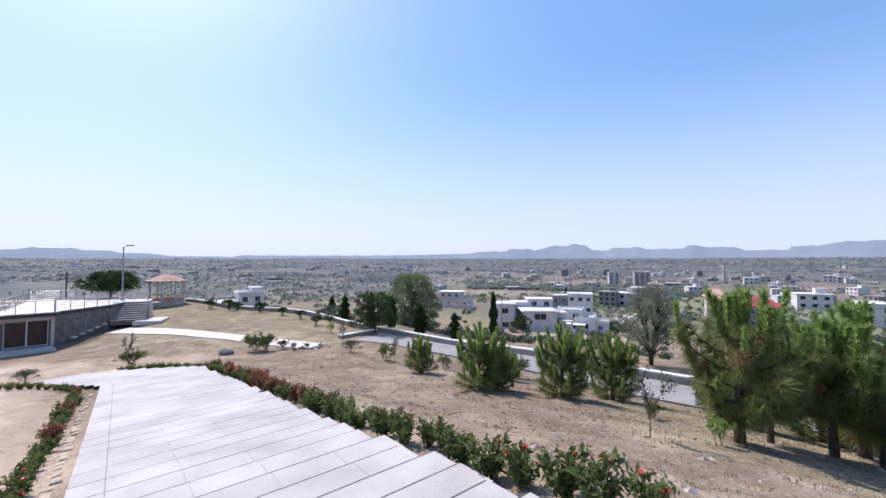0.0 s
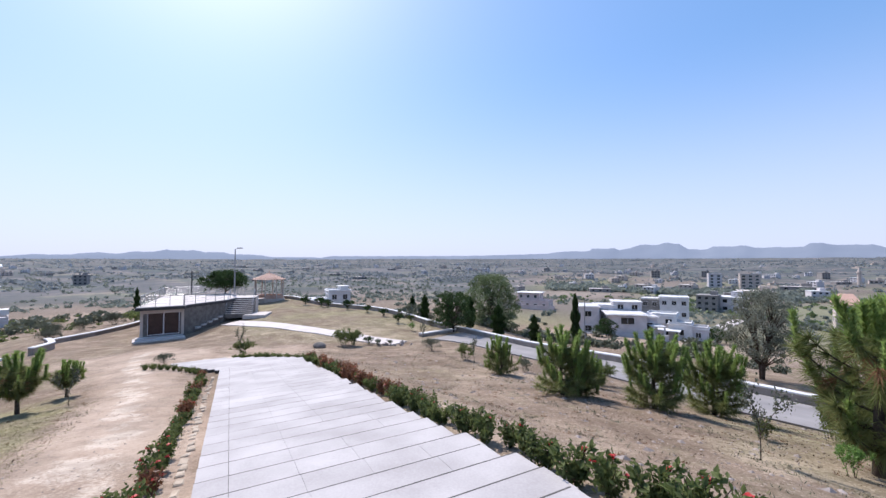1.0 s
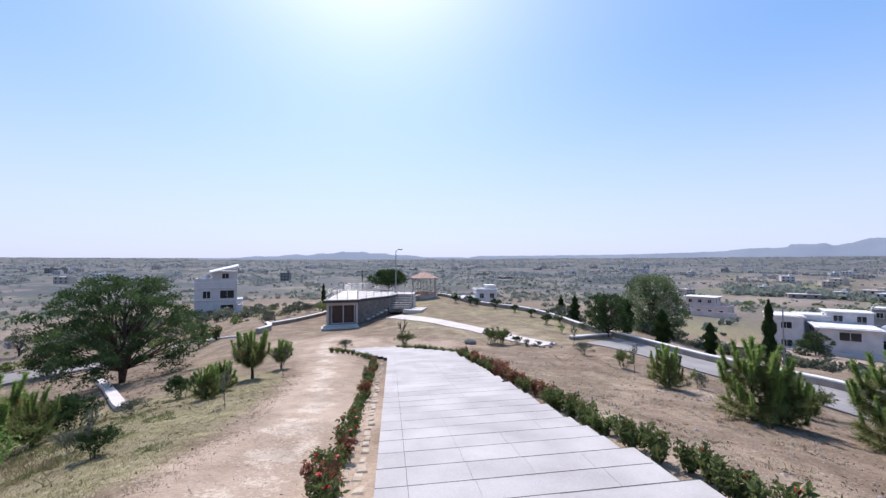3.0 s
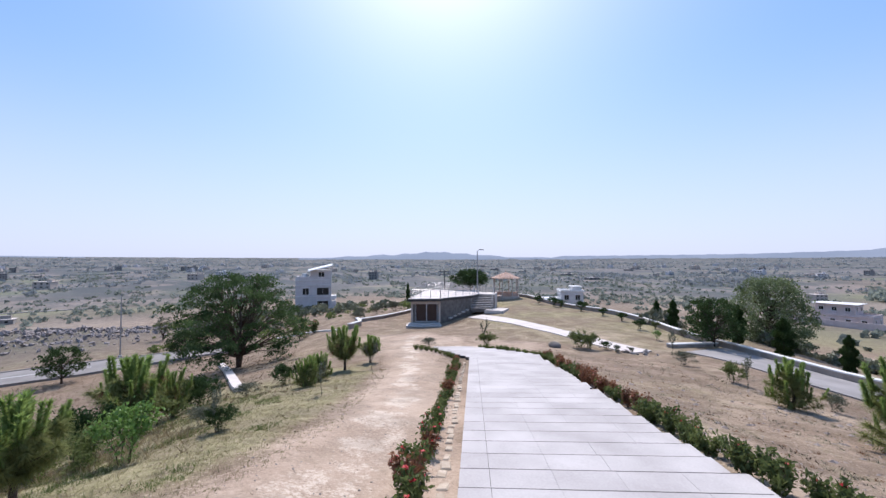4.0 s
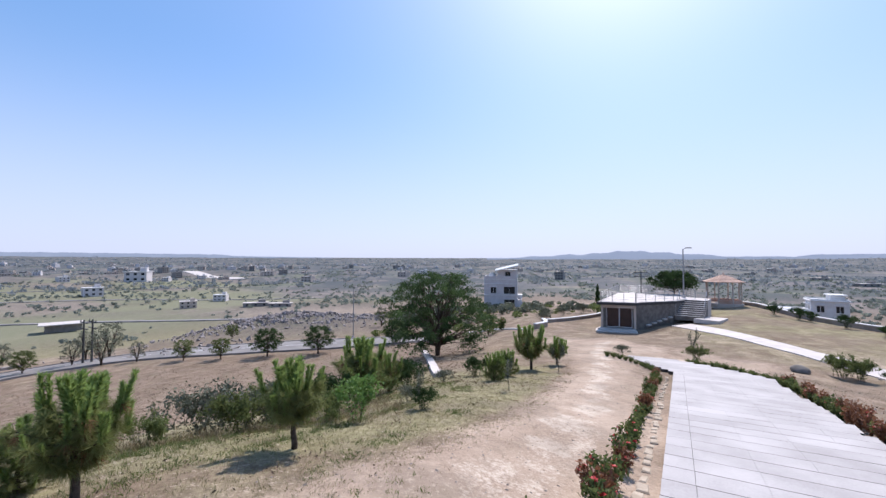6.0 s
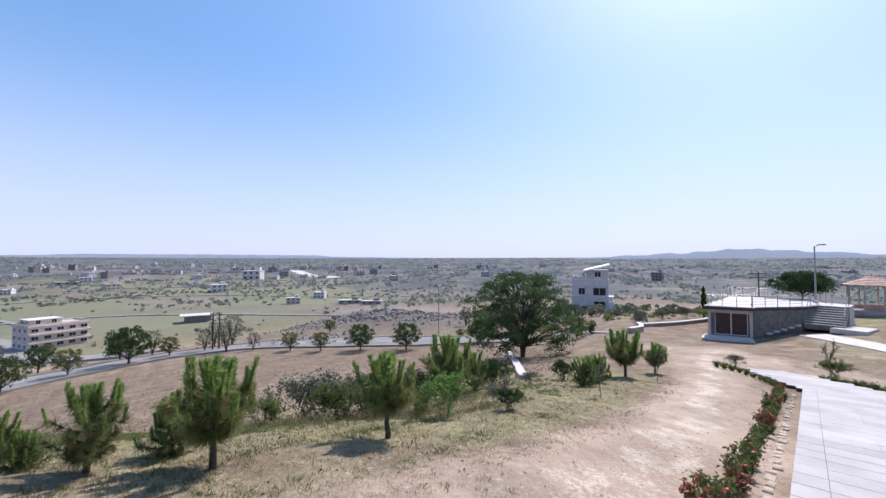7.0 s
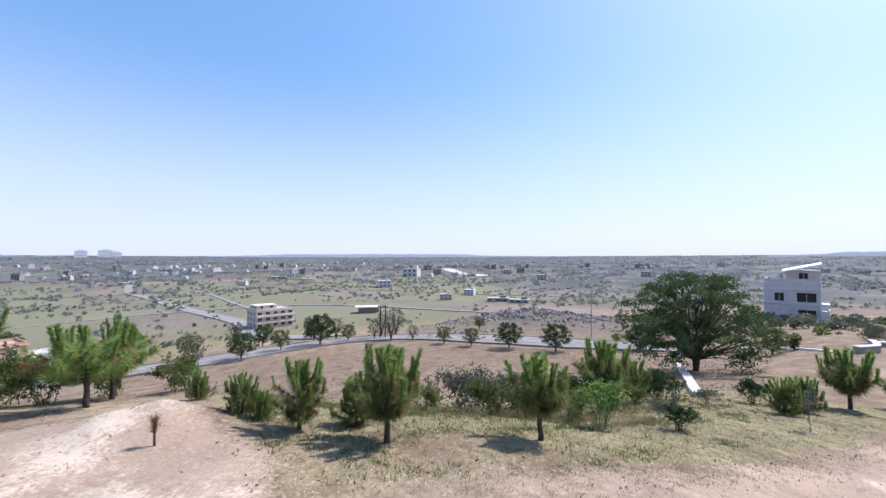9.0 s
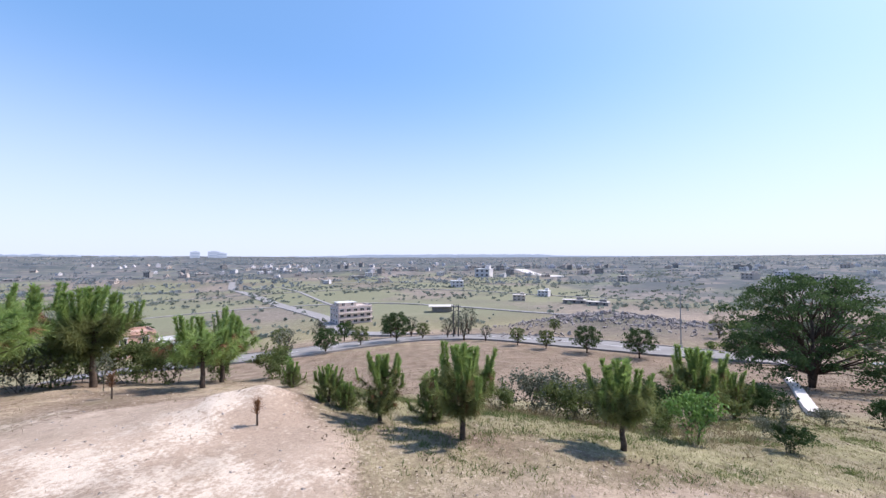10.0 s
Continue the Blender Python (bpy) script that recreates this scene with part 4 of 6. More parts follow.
# ---------------------------------------------------------------- gazebo, lamp, low walls, paths
def build_gazebo(x, y, z):
    g = thing("gazebo", pose(x, y, z, 0, 0, 20) @ Matrix.Diagonal((1.06, 1.06, 1.02, 1)), "open octagonal gazebo with a terracotta tiled roof", "gazebo")
    n, r, eave, top = 8, 1.75, 2.75, 3.65
    ring = lambda rr: [(math.cos(k * math.tau / n) * rr, math.sin(k * math.tau / n) * rr) for k in range(n)]
    part("floor", prism(bmesh.new(), ring(2.0), -0.5, 0.18), M_CREAM, g, "raised pinkish plinth")
    for k, (px, py) in enumerate(ring(r)):
        part("post", rod(bmesh.new(), (px, py, 0.18), (px, py, eave), 0.075, seg=10), M_CREAM, g, "cream post")
        q = ring(r)[(k + 1) % n]
        if k != 5:
            bm = bmesh.new()
            wall_box(bm, (px, py), q, 0.18, 0.62, 0.12)
            part("parapet", bm, M_TILE, g, "low terracotta coloured parapet")
    for k in range(n):
        bm = bmesh.new()
        rows = 6
        for j in range(rows):
            f0, f1 = j / rows, (j + 1) / rows
            a0, a1 = ring(2.15)[k], ring(2.15)[(k + 1) % n]
            lerp = lambda p, f: (p[0] * (1 - f), p[1] * (1 - f))
            zf = lambda f: eave + (top - eave) * f
            v = [bm.verts.new((*lerp(a0, f0), zf(f0) + 0.05)), bm.verts.new((*lerp(a1, f0), zf(f0) + 0.05)),
                 bm.verts.new((*lerp(a1, f1 * 0.999), zf(f1))), bm.verts.new((*lerp(a0, f1 * 0.999), zf(f1)))]
            bm.faces.new(v)
            u = [bm.verts.new((*lerp(a0, f0), zf(f0) - 0.02)), bm.verts.new((*lerp(a1, f0), zf(f0) - 0.02))]
            bm.faces.new((u[0], u[1], v[1], v[0]))
        part("roof_panel", bm, M_TILE, g, "terracotta tiled roof slope")
    part("finial", rod(bmesh.new(), (0, 0, top - 0.05), (0, 0, top + 0.25), 0.08, 0.03), M_TILE, g)
    return g


build_gazebo(*polar(35.1, 60.8), -5.18)


def street_lamp(x, y, z, h, arm, turn, label, thick=1.0):
    t = thing("street_lamp", pose(x, y, z, 0, 0, turn), label, "street lamp")
    part("base", box(bmesh.new(), (0, 0, 0.1), (0.35, 0.35, 0.35), 0, 0.02), M_CONC, t)
    part("pole", rod(bmesh.new(), (0, 0, 0), (0, 0, h), 0.085 * thick, 0.055 * thick, 10), M_STEEL, t)
    if arm:
        part("arm", rod(bmesh.new(), (0, 0, h - 0.05), (arm, 0, h + 0.12), 0.03), M_STEEL, t)
        bm = bmesh.new()
        box(bm, (arm + 0.2, 0, h + 0.12), (0.6, 0.24, 0.1), 0, 0.03)
        part("lamp_head", bm, M_DARKMETAL, t)
    return t


WALL_LINE = [polar(a, r) for a, r in ((41.03, 57.0), (37.86, 61.0), (35.19, 63.5), (32.11, 61.0), (28.84, 56.0), (23.62, 50.5), (18.00, 45.5), (13.51, 39.6), (10.31, 36.6), (5.53, 34.4), (-0.95, 31.2), (-9.01, 28.3),
                                      (-12.09, 27.3), (-19.53, 25.5), (-25.66, 24.6), (-29.81, 24.1), (-37.32, 23.8), (-46.21, 24.3), (-55.11, 25.3))]


def low_wall(name, pts, h, thick, label, step=1.6):
    """A low masonry wall in bays that follow the ground, with a whitewashed coping stone on each bay."""
    w = tagged(new(name), label, "wall", kind="structure")
    line = glide(pts, step)
    for a, b in zip(line, line[1:]):
        za, zb = ground(a.x, a.y), ground(b.x, b.y)
        l, ang = (b - a).length, math.atan2(b.y - a.y, b.x - a.x)
        m = Matrix.Translation(((a.x + b.x) / 2, (a.y + b.y) / 2, (za + zb) / 2)) @ Matrix.Rotation(ang, 4, "Z") @ Matrix.Rotation(-math.atan2(zb - za, l), 4, "Y")
        ob = part("wall_bay", box(bmesh.new(), (0, 0, h / 2 - 0.3), (l + 0.06, thick, h + 0.5)), M_WALL, w)
        ob.matrix_world = m
        ob = part("coping", box(bmesh.new(), (0, 0, h), (l + 0.03, thick + 0.08, 0.09), 0, 0.015), M_WHITE, w, "whitewashed coping")
        ob.matrix_world = m
    return w


low_wall("boundary_wall_north", WALL_LINE, 0.45, 0.3, "long low boundary wall with a whitewashed top")
low_wall("boundary_wall_cross", [(-8.15, 31.22), (-6.11, 35.68)], 0.24, 0.35, "short low wall with a pale top beside the lawn")
low_wall("boundary_wall_west", [(-33.51, 21.56), (-34.61, 23.56), (-37.48, 25.13)], 0.5, 0.32, "low white wall end beside the dirt track")
low_wall("boundary_wall_scrub", [(-37.48, 25.13), (-38.52, 29.46), (-40.02, 34.47), (-42.02, 38.98)], 0.36, 0.3, "low stone wall beyond the kiosk")

bm = strip(bmesh.new(), glide([(-50, 21.5), (-44.2, 21.6), (-39.0, 21.2), (-33.6, 20.8)], 1.5), 0.09, 0.09, 0.14)
solid("kerb_west", bm, M_WHITE, "thin whitewashed kerb along the terrace edge", "kerb", "structure")

bm = bmesh.new()
near, beyond = [(-29.23, 33.40), (-21.13, 30.59), (-14.76, 28.75), (-9.30, 26.88)], [(-28.44, 36.70), (-20.16, 33.13), (-14.09, 30.75), (-8.32, 28.50)]
line = glide([((a[0] + b[0]) / 2, (a[1] + b[1]) / 2) for a, b in zip(near, beyond)], 1.0)
strip(bm, line, 0.95, 0.95, 0.06)
solid("path_lawn", bm, M_CONC, "pale concrete footpath across the lawn to the steps", "path", "structure")
bm = bmesh.new()
prism(bm, [(-28.4, 36.2), (-26.3, 36.9), (-27.4, 39.6), (-29.2, 38.9)], -5.85, -5.45)
solid("slab_pad", bm, M_CONC, "pale concrete pad beside the steps", "pavement", "structure")

bm = bmesh.new()
inner = [Vector(polar(a, r - 3.0)) for a, r in ((10.81, 36.1), (5.53, 34.4), (-0.95, 31.2), (-9.01, 28.3), (-12.09, 27.3), (-19.53, 25.5), (-25.66, 24.6), (-29.81, 24.1), (-37.32, 23.8), (-46.21, 24.3), (-55.11, 25.3))]
strip(bm, glide(inner, 1.0), 2.6, 2.6, 0.07)
solid("driveway", bm, M_CONC_D, "grey concrete driveway inside the boundary wall", "road", "structure")

# ---------------------------------------------------------------- the road below and tracks on the plain
ROAD = [(-24.39, -61.87), (-38.70, -42.23), (-47.64, -36.14), (-56.56, -29.05), (-60.43, -19.17), (-58.38, -7.88), (-56.88, 1.10), (-55.38, 9.02), (-55.42, 16.99)]
road_line = glide(ROAD, 1.5)
solid("road", strip(bmesh.new(), road_line, 3.6, 3.6, 0.14), M_ASPH, "worn grey two-lane asphalt road below the hill", "road", "structure")
for side, nm in ((-3.75, "kerb_near"), (3.75, "kerb_far")):
    bm = bmesh.new()
    strip(bm, road_line, 0.10 - side, 0.10 + side, 0.22)
    solid(nm, bm, M_CONC_D, "dusty concrete kerb along the road", "kerb", "structure")
lane = thing("lane_marking", Matrix(), "faded white dashed centre line on the road", "road marking", kind="structure")
for i in range(0, len(road_line) - 2, 4):
    part("dash", strip(bmesh.new(), road_line[i:i + 3], 0.07, 0.07, 0.15, 0.02), M_LINE, lane)
solid("track_plain", strip(bmesh.new(), glide([(-68.15, -37.43), (-95.49, -71.16), (-116.72, -93.94), (-134.94, -114.76), (-166.49, -169.44), (-188.87, -207.22), (-263.10, -327.47), (-334.00, -416.76)], 5), 3.2, 3.2, 0.35, 0.6), M_CONC_D, "grey estate road across the green plain", "road", "structure")
solid("track_house", strip(bmesh.new(), glide([polar(-20.2, 106), polar(-21.9, 152), polar(-24.0, 191), polar(-26.0, 232)], 4), 2.2, 2.2, 0.3, 0.6), M_CONC, "pale lane beside the white houses", "road", "structure")
street_lamp(*polar(39.10, 52.0), -3.88, 5.4, 0.35, 20, "tall steel lamp post beside the terrace tree")
street_lamp(*polar(82.85, 61.9), ground(*polar(82.85, 61.9)), 7.6, 1.0, 100, "tall grey street lamp beside the road")
street_lamp(*polar(-7.99, 31.8), ground(*polar(-7.99, 31.8)), 4.0, 0.0, 0, "thin grey pole beyond the boundary wall", 0.6)

# pale drain channel running down the slope beside the big tree
bm = bmesh.new()
strip(bm, glide([(-16.9, 5.9), (-22.0, 7.3), (-29.0, 9.2), (-37.6, 11.5)], 0.6), 0.21, 0.21, 0.18)
solid("drain_channel", bm, M_CONC, "white concrete drain channel on the slope", "drain", "structure")

# pale field tracks of the estate on the plain
for i, pts in enumerate(([polar(99.80, 167.9), polar(111.53, 199.8), polar(123.48, 227.9), polar(139.48, 231.9), polar(157.49, 220.0)], [polar(83.90, 249.9), polar(97.82, 261.9), polar(111.51, 299.8), polar(127.46, 329.9), polar(149.47, 320.0)],
                         [polar(87.86, 149.9), polar(99.80, 167.9), polar(107.63, 189.8)], [polar(95.81, 359.9), polar(111.50, 419.8), polar(129.45, 439.9), polar(154.46, 420.0)], [polar(127.49, 204.9), polar(132.47, 299.9), polar(135.45, 419.9)])):
    solid("track_field", strip(bmesh.new(), glide(pts, 6), 1.1, 1.1, 0.35, 0.6), M_CONC_D, "pale dirt track between the green plots", "track", "structure")


solid("track_far", strip(bmesh.new(), glide([polar(97.4, 505), polar(100.0, 590), polar(103.2, 730)], 10), 9, 9, 0.8, 1.5), M_CONC, "broad pale road far out on the plain", "road", "structure")


def utility_pole(x, y, top, label):
    z = ground(x, y)
    t = thing("utility_pole", pose(x, y, z, 0, 0, 40), label, "utility pole")
    part("pole", rod(bmesh.new(), (0, 0, -0.3), (0, 0, top - z), 0.13, 0.09, 8), M_DARKMETAL, t)
    for dz in (0.3, 1.0):
        part("crossarm", box(bmesh.new(), (0, 0, top - z - dz), (2.2, 0.12, 0.12), 0, 0.01), M_DARKMETAL, t)
    for k in (-1, 0, 1):
        part("insulator", rod(bmesh.new(), (k * 0.9, 0, top - z - 0.25), (k * 0.9, 0, top - z - 0.02), 0.06, 0.04, 8), M_STONE, t)
    return t


utility_pole(*polar(43.80, 82.0), -1.54, "dark utility pole with two crossarms beyond the kiosk")
for a in (112.15, 111.45):
    x, y = polar(a, 64.0)
    utility_pole(x, y, ground(x, y) + 5.2, "weathered utility pole of a pair beyond the road")
# ---------------------------------------------------------------- houses
def window(parent, x, y, z, w, h, face, frame_mat=None):
    """A window let into a wall: dark pane, frame and sill; face is the wall's outward turn in degrees."""
    a = radians(face)
    nx, ny = math.sin(a), -math.cos(a)
    ob = part("window", box(bmesh.new(), (x + nx * 0.02, y + ny * 0.02, z), (w, 0.08, h), a), M_GLASS, parent, "dark window pane")
    bm = bmesh.new()
    tx, ty = math.cos(a), math.sin(a)
    for s in (-1, 1):
        box(bm, (x + tx * s * w / 2 + nx * 0.05, y + ty * s * w / 2 + ny * 0.05, z), (0.1, 0.1, h + 0.1), a)
    box(bm, (x + nx * 0.05, y + ny * 0.05, z), (0.06, 0.08, h), a)
    box(bm, (x + nx * 0.12, y + ny * 0.12, z + h / 2 + 0.15), (w + 0.4, 0.4, 0.1), a)
    box(bm, (x + nx * 0.08, y + ny * 0.08, z - h / 2 - 0.05), (w + 0.2, 0.22, 0.08), a)
    part("frame", bm, frame_mat or M_WHITE, ob)


def block(parent, x, y, w, d, z0, h, wall_mat, roof_mat, floors, cols, side_cols=2, parapet=0.5, over=0.25, win=(1.3, 1.2), blank=()):
    """One flat-roofed block of a house: walls, roof slab with a parapet, windows by storey on the front and both sides."""
    part("wall", box(bmesh.new(), (x, y, z0 + h / 2 - 1.0), (w, d, h + 2.0)), wall_mat, parent)
    part("roof", box(bmesh.new(), (x, y, z0 + h + 0.1), (w + 2 * over, d + 2 * over, 0.2), 0, 0.03), roof_mat, parent)
    if parapet:
        bm = bmesh.new()
        for sx, sy, lx, ly in ((0, -1, w, 0.18), (0, 1, w, 0.18), (-1, 0, 0.18, d - 0.36), (1, 0, 0.18, d - 0.36)):
            box(bm, (x + sx * (w / 2 - 0.09), y + sy * (d / 2 - 0.09), z0 + h + 0.2 + parapet / 2), (lx, ly, parapet))
        part("parapet", bm, wall_mat, parent)
    fh = h / floors
    for f in range(floors):
        zc = z0 + fh * (f + 0.55)
        for c in range(cols):
            if (f, c) not in blank:
                window(parent, x - w / 2 + w * (c + 0.5) / cols, y - d / 2, zc, win[0], win[1], 0)
        for c in range(side_cols):
            window(parent, x + w / 2, y - d / 2 + d * (c + 0.5) / side_cols, zc, win[0] * 0.8, win[1], 90)
            window(parent, x - w / 2, y - d / 2 + d * (c + 0.5) / side_cols, zc, win[0] * 0.8, win[1], -90)


def site(az, r, turn=0.0, dz=0.0):
    x, y = polar(az, r)
    return pose(x, y, ground(x, y) + dz, 0, 0, az + turn)


h = thing("villa", site(-11.99, 106.3, 10), "pale lilac two-storey flat-roofed villa with dark windows", "house")
block(h, -7.4, 0.5, 5.2, 8, 0, 6.8, M_LAV, M_WHITE, 2, 1, 2, win=(1.7, 1.2), parapet=0.12, over=0.35)
block(h, -2.6, 5.6, 4.6, 6, 0, 6.6, M_LAV, M_WHITE, 2, 1, 1, win=(1.4, 1.2), parapet=0.12)
block(h, 0.9, -1.0, 8.0, 10, 0, 5.4, M_LAV, M_WHITE, 2, 1, 3, over=0.6, win=(2.9, 1.4), parapet=0.1, blank=((0, 0),))
block(h, 6.4, 2.0, 3.4, 8, 0, 4.6, M_LAV, M_WHITE, 1, 1, 2, over=0.4, win=(1.4, 1.6), parapet=0.1)
block(h, 2.6, 5.2, 6.5, 5, 5.0, 2.6, M_LAV, M_WHITE, 1, 2, 1, win=(1.4, 1.1), parapet=0)
part("porch", box(bmesh.new(), (7.6, -3.2, 2.9), (3.0, 3.4, 0.25), 0, 0.03), M_WHITE, h, "white porch roof")
for px in (6.6, 8.9):
    part("porch_column", box(bmesh.new(), (px, -4.6, 0.9), (0.35, 0.35, 4.0), 0, 0.02), M_WHITE, h)
part("yard_wall", box(bmesh.new(), (-1, -7.0, 0.4), (20, 0.25, 2.0), 0, 0.02), M_LAV, h, "pale yard wall")
h = thing("villa", site(-17.37, 118.3, -6), "white villa with stepped flat roofs and a carport", "house")
block(h, -1, 3, 7, 7, 0, 5.6, M_WHITE, M_WHITE, 2, 2, 2, win=(1.5, 1.2))
block(h, 3.4, 0, 5, 6, 0, 4.0, M_WHITE, M_WHITE, 1, 1, 1, win=(1.8, 1.3))
block(h, 7.2, 1, 4, 5, 0, 3.0, M_LAV, M_WHITE, 1, 1, 1, win=(1.2, 1.1))
part("carport_roof", box(bmesh.new(), (1.0, -4.5, 2.8), (5.5, 4.0, 0.2), 0, 0.02), M_WHITE, h, "white carport roof")
for px in (-1.4, 3.4):
    part("carport_post", box(bmesh.new(), (px, -6.2, 0.9), (0.25, 0.25, 3.8)), M_WHITE, h)
h = thing("villa", site(-17.3, 150.3, 0), "white and grey flat-roofed house behind the villas", "house")
block(h, 2.6, 0, 8.0, 9, 0, 10.6, M_WHITE, M_WHITE, 3, 3, parapet=0.2)
block(h, -4.2, 1, 5.4, 8, 0, 9.8, M_GREY, M_WHITE, 3, 2, parapet=0.2)
h = thing("villa", site(-1.17, 190.2, -15), "pinkish two-storey house with a white roof canopy", "house")
block(h, 0, 0, 15, 10, 0, 3.6, M_PINK, M_PINK, 1, 4)
block(h, -2, 1, 10, 8, 3.8, 3.4, M_PINK, M_WHITE, 1, 3, parapet=0, over=0.9)
part("yard_wall", box(bmesh.new(), (0, -8, 0.8), (22, 0.25, 3.0), 0, 0.02), M_PINK, h, "pink yard wall")
h = thing("villa", site(-35.6, 191.0, 8) @ Matrix.Diagonal((1.0, 1.0, 1.25, 1)), "three-storey grey house with a maroon pitched roof", "house")
block(h, 4, 0, 18, 12, 0, 6.5, M_GREY, M_CREAM, 2, 5, parapet=0)
block(h, -7, -1, 6, 9, 0, 8.5, M_CREAM, M_CREAM, 3, 1)
for px, pw, pm in ((4, 19, M_RED), (-7, 7, M_TILE)):
    bm = bmesh.new()
    zz = 6.7 if pm is M_RED else 8.7
    vs = [bm.verts.new(v) for v in ((px - pw / 2, -6.8, zz), (px + pw / 2, -6.8, zz), (px + pw / 2, 6.8, zz), (px - pw / 2, 6.8, zz), (px - pw / 4, 0, zz + 2.6), (px + pw / 4, 0, zz + 2.6))]
    for f in ((0, 1, 5, 4), (1, 2, 5), (2, 3, 4, 5), (3, 0, 4), (3, 2, 1, 0)):
        bm.faces.new([vs[i] for i in f])
    part("pitched_roof", bm, pm, h, "hipped roof")
h = thing("villa", pose(*polar(62.0, 108), -12.38, 0, 0, 60), "white three-storey house with a slanted rooftop canopy", "house")
block(h, 0, 4, 8.8, 8, 0, 7.7, M_LAV, M_WHITE, 2, 0, 0, parapet=0.75, over=0.12)
block(h, 1.75, 3.5, 5.2, 6, 7.9, 2.3, M_LAV, M_WHITE, 1, 0, 0, parapet=0, over=0.15)
block(h, 5.0, 3.0, 1.3, 7, 0, 1.7, M_LAV, M_WHITE, 1, 0, 0, parapet=0.5, over=0.05)
for wx, wz, ww, wh, fy in ((2.3, 4.9, 3.0, 1.8, 0.0), (2.3, 1.9, 2.8, 1.0, 0.0), (-1.9, 4.9, 1.6, 1.6, 0.0), (1.9, 9.1, 1.5, 1.4, 0.5)):
    window(h, wx, fy, wz, ww, wh, 0)
ob = part("canopy", box(bmesh.new(), (0, 0, 0), (6.3, 4.6, 0.24), 0, 0.03), M_SOLAR, h, "white slanted sheet canopy")
ob.matrix_local = pose(1.6, 1.2, 11.0, 5, -14, 0)
for px, pz in ((-1.2, 10.4), (4.35, 11.8)):
    part("canopy_post", rod(bmesh.new(), (px, -0.1, 0.3 if px > 0 else 7.9), (px, -0.1, pz), 0.09), M_WHITE, h, "white canopy post")
for zz, dd in ((6.55, 0.3), (3.6, 0.5), (0.75, 0.4)):
    part("cornice", box(bmesh.new(), (0, -0.06, zz), (8.9, dd, 0.2), 0, 0.02), M_WHITE, h)
part("balcony", box(bmesh.new(), (4.9, 1.6, 3.3), (1.6, 3.4, 0.9), 0, 0.03), M_WHITE, h, "white side balcony")
part("roof_tank", rod(bmesh.new(), (-2.2, 2.0, 7.9), (-2.2, 2.0, 9.5), 1.25, 0.75, 14), M_WHITE, h, "white rooftop water tank")
h = thing("villa", site(126.51, 157.9, 22) @ Matrix.Diagonal((0.86, 0.86, 0.86, 1)), "cream three-storey block with rows of dark windows", "house")
block(h, 0, 0, 15.5, 10, 0, 7.2, M_PINK, M_CREAM, 3, 5, 3, parapet=0.5, win=(1.8, 1.0))
block(h, -2, 2, 8, 6, 7.4, 1.5, M_CREAM, M_WHITE, 1, 2, parapet=0)
for zz in (2.4, 4.9):
    part("balcony", box(bmesh.new(), (0, -5.5, zz), (16.0, 1.2, 0.6), 0, 0.04), M_CREAM, h, "cream balcony band")
h = thing("villa", site(114.48, 181.8, 0), "low open shed with a pale flat roof", "shed")
part("roof", box(bmesh.new(), (2, 0, 2.6), (11, 8, 0.3), 0, 0.03), M_CONC, h, "pale flat roof")
part("wall", box(bmesh.new(), (2.5, 1, 1.0), (9, 5.5, 2.9)), M_GREY, h)
h = thing("villa", site(151.55, 118.0, 10), "terracotta painted house with a white yard wall", "house")
block(h, 0, 0, 8, 8, 0, 5.5, M_TILE, M_TILE, 2, 2)
block(h, 7, 0, 6, 6, 0, 2.6, M_WHITE, M_WHITE, 1, 1)
h = thing("villa", site(26.39, 92.0, 10), "small white flat-roofed house below the lawn wall", "house")
block(h, 0, 0, 4.6, 5, 0, 5.4, M_WHITE, M_WHITE, 2, 2, 2, win=(1.0, 1.0), parapet=0.2)
block(h, 1.2, 0.5, 1.8, 3, 5.6, 0.7, M_WHITE, M_WHITE, 1, 0, 0, parapet=0)
block(h, -4.6, 0, 4.6, 5, 0, 3.7, M_WHITE, M_WHITE, 1, 1, 1, parapet=0.1)

# houses of the towns on the plain: a few kinds, each set out on its own
FARS = ((12, 10, 2, M_LAV, M_WHITE), (10, 9, 1, M_CREAM, M_CONC_D), (14, 10, 2, M_CREAM, M_CONC), (11, 12, 3, M_GREY, M_CONC_D), (20, 9, 1, M_GREY, M_CONC))
FAR_T = {}
rh = random.Random(41)


def far_house(az, r, kind, size=1.0, turn=None):
    m = site(az, r, rh.uniform(-50, 50) if turn is None else turn) @ Matrix.Diagonal((size, size, size, 1))
    if kind not in FAR_T:
        w, d, fl, wm, rm = FARS[kind]
        FAR_T[kind] = thing("distant_house", Matrix(), "flat-roofed %s house far out on the plain" % ("white", "cream", "pinkish", "grey", "long cream")[kind], "house", "distant houses on the plain")
        t = FAR_T[kind]
        part("wall", box(bmesh.new(), (0, 0, 1.65 * fl - 1), (w, d, 3.3 * fl + 2)), wm, t)
        part("roof", box(bmesh.new(), (0, 0, 3.3 * fl + 0.15), (w + 0.8, d + 0.8, 0.3), 0, 0.05), rm, t)
        part("stair_head", box(bmesh.new(), (w * 0.25, d * 0.1, 3.3 * fl + 1.4), (w * 0.3, d * 0.4, 2.4)), wm, t)
        for f in range(fl):
            for c in range(3):
                part("window", box(bmesh.new(), (w * (c - 1) / 3, -d / 2 - 0.01, 3.3 * f + 1.8), (1.7, 0.12, 1.4)), M_GLASS, t)
        FAR_T[kind].matrix_world = m
    else:
        copy_thing(FAR_T[kind], Matrix()).matrix_world = m


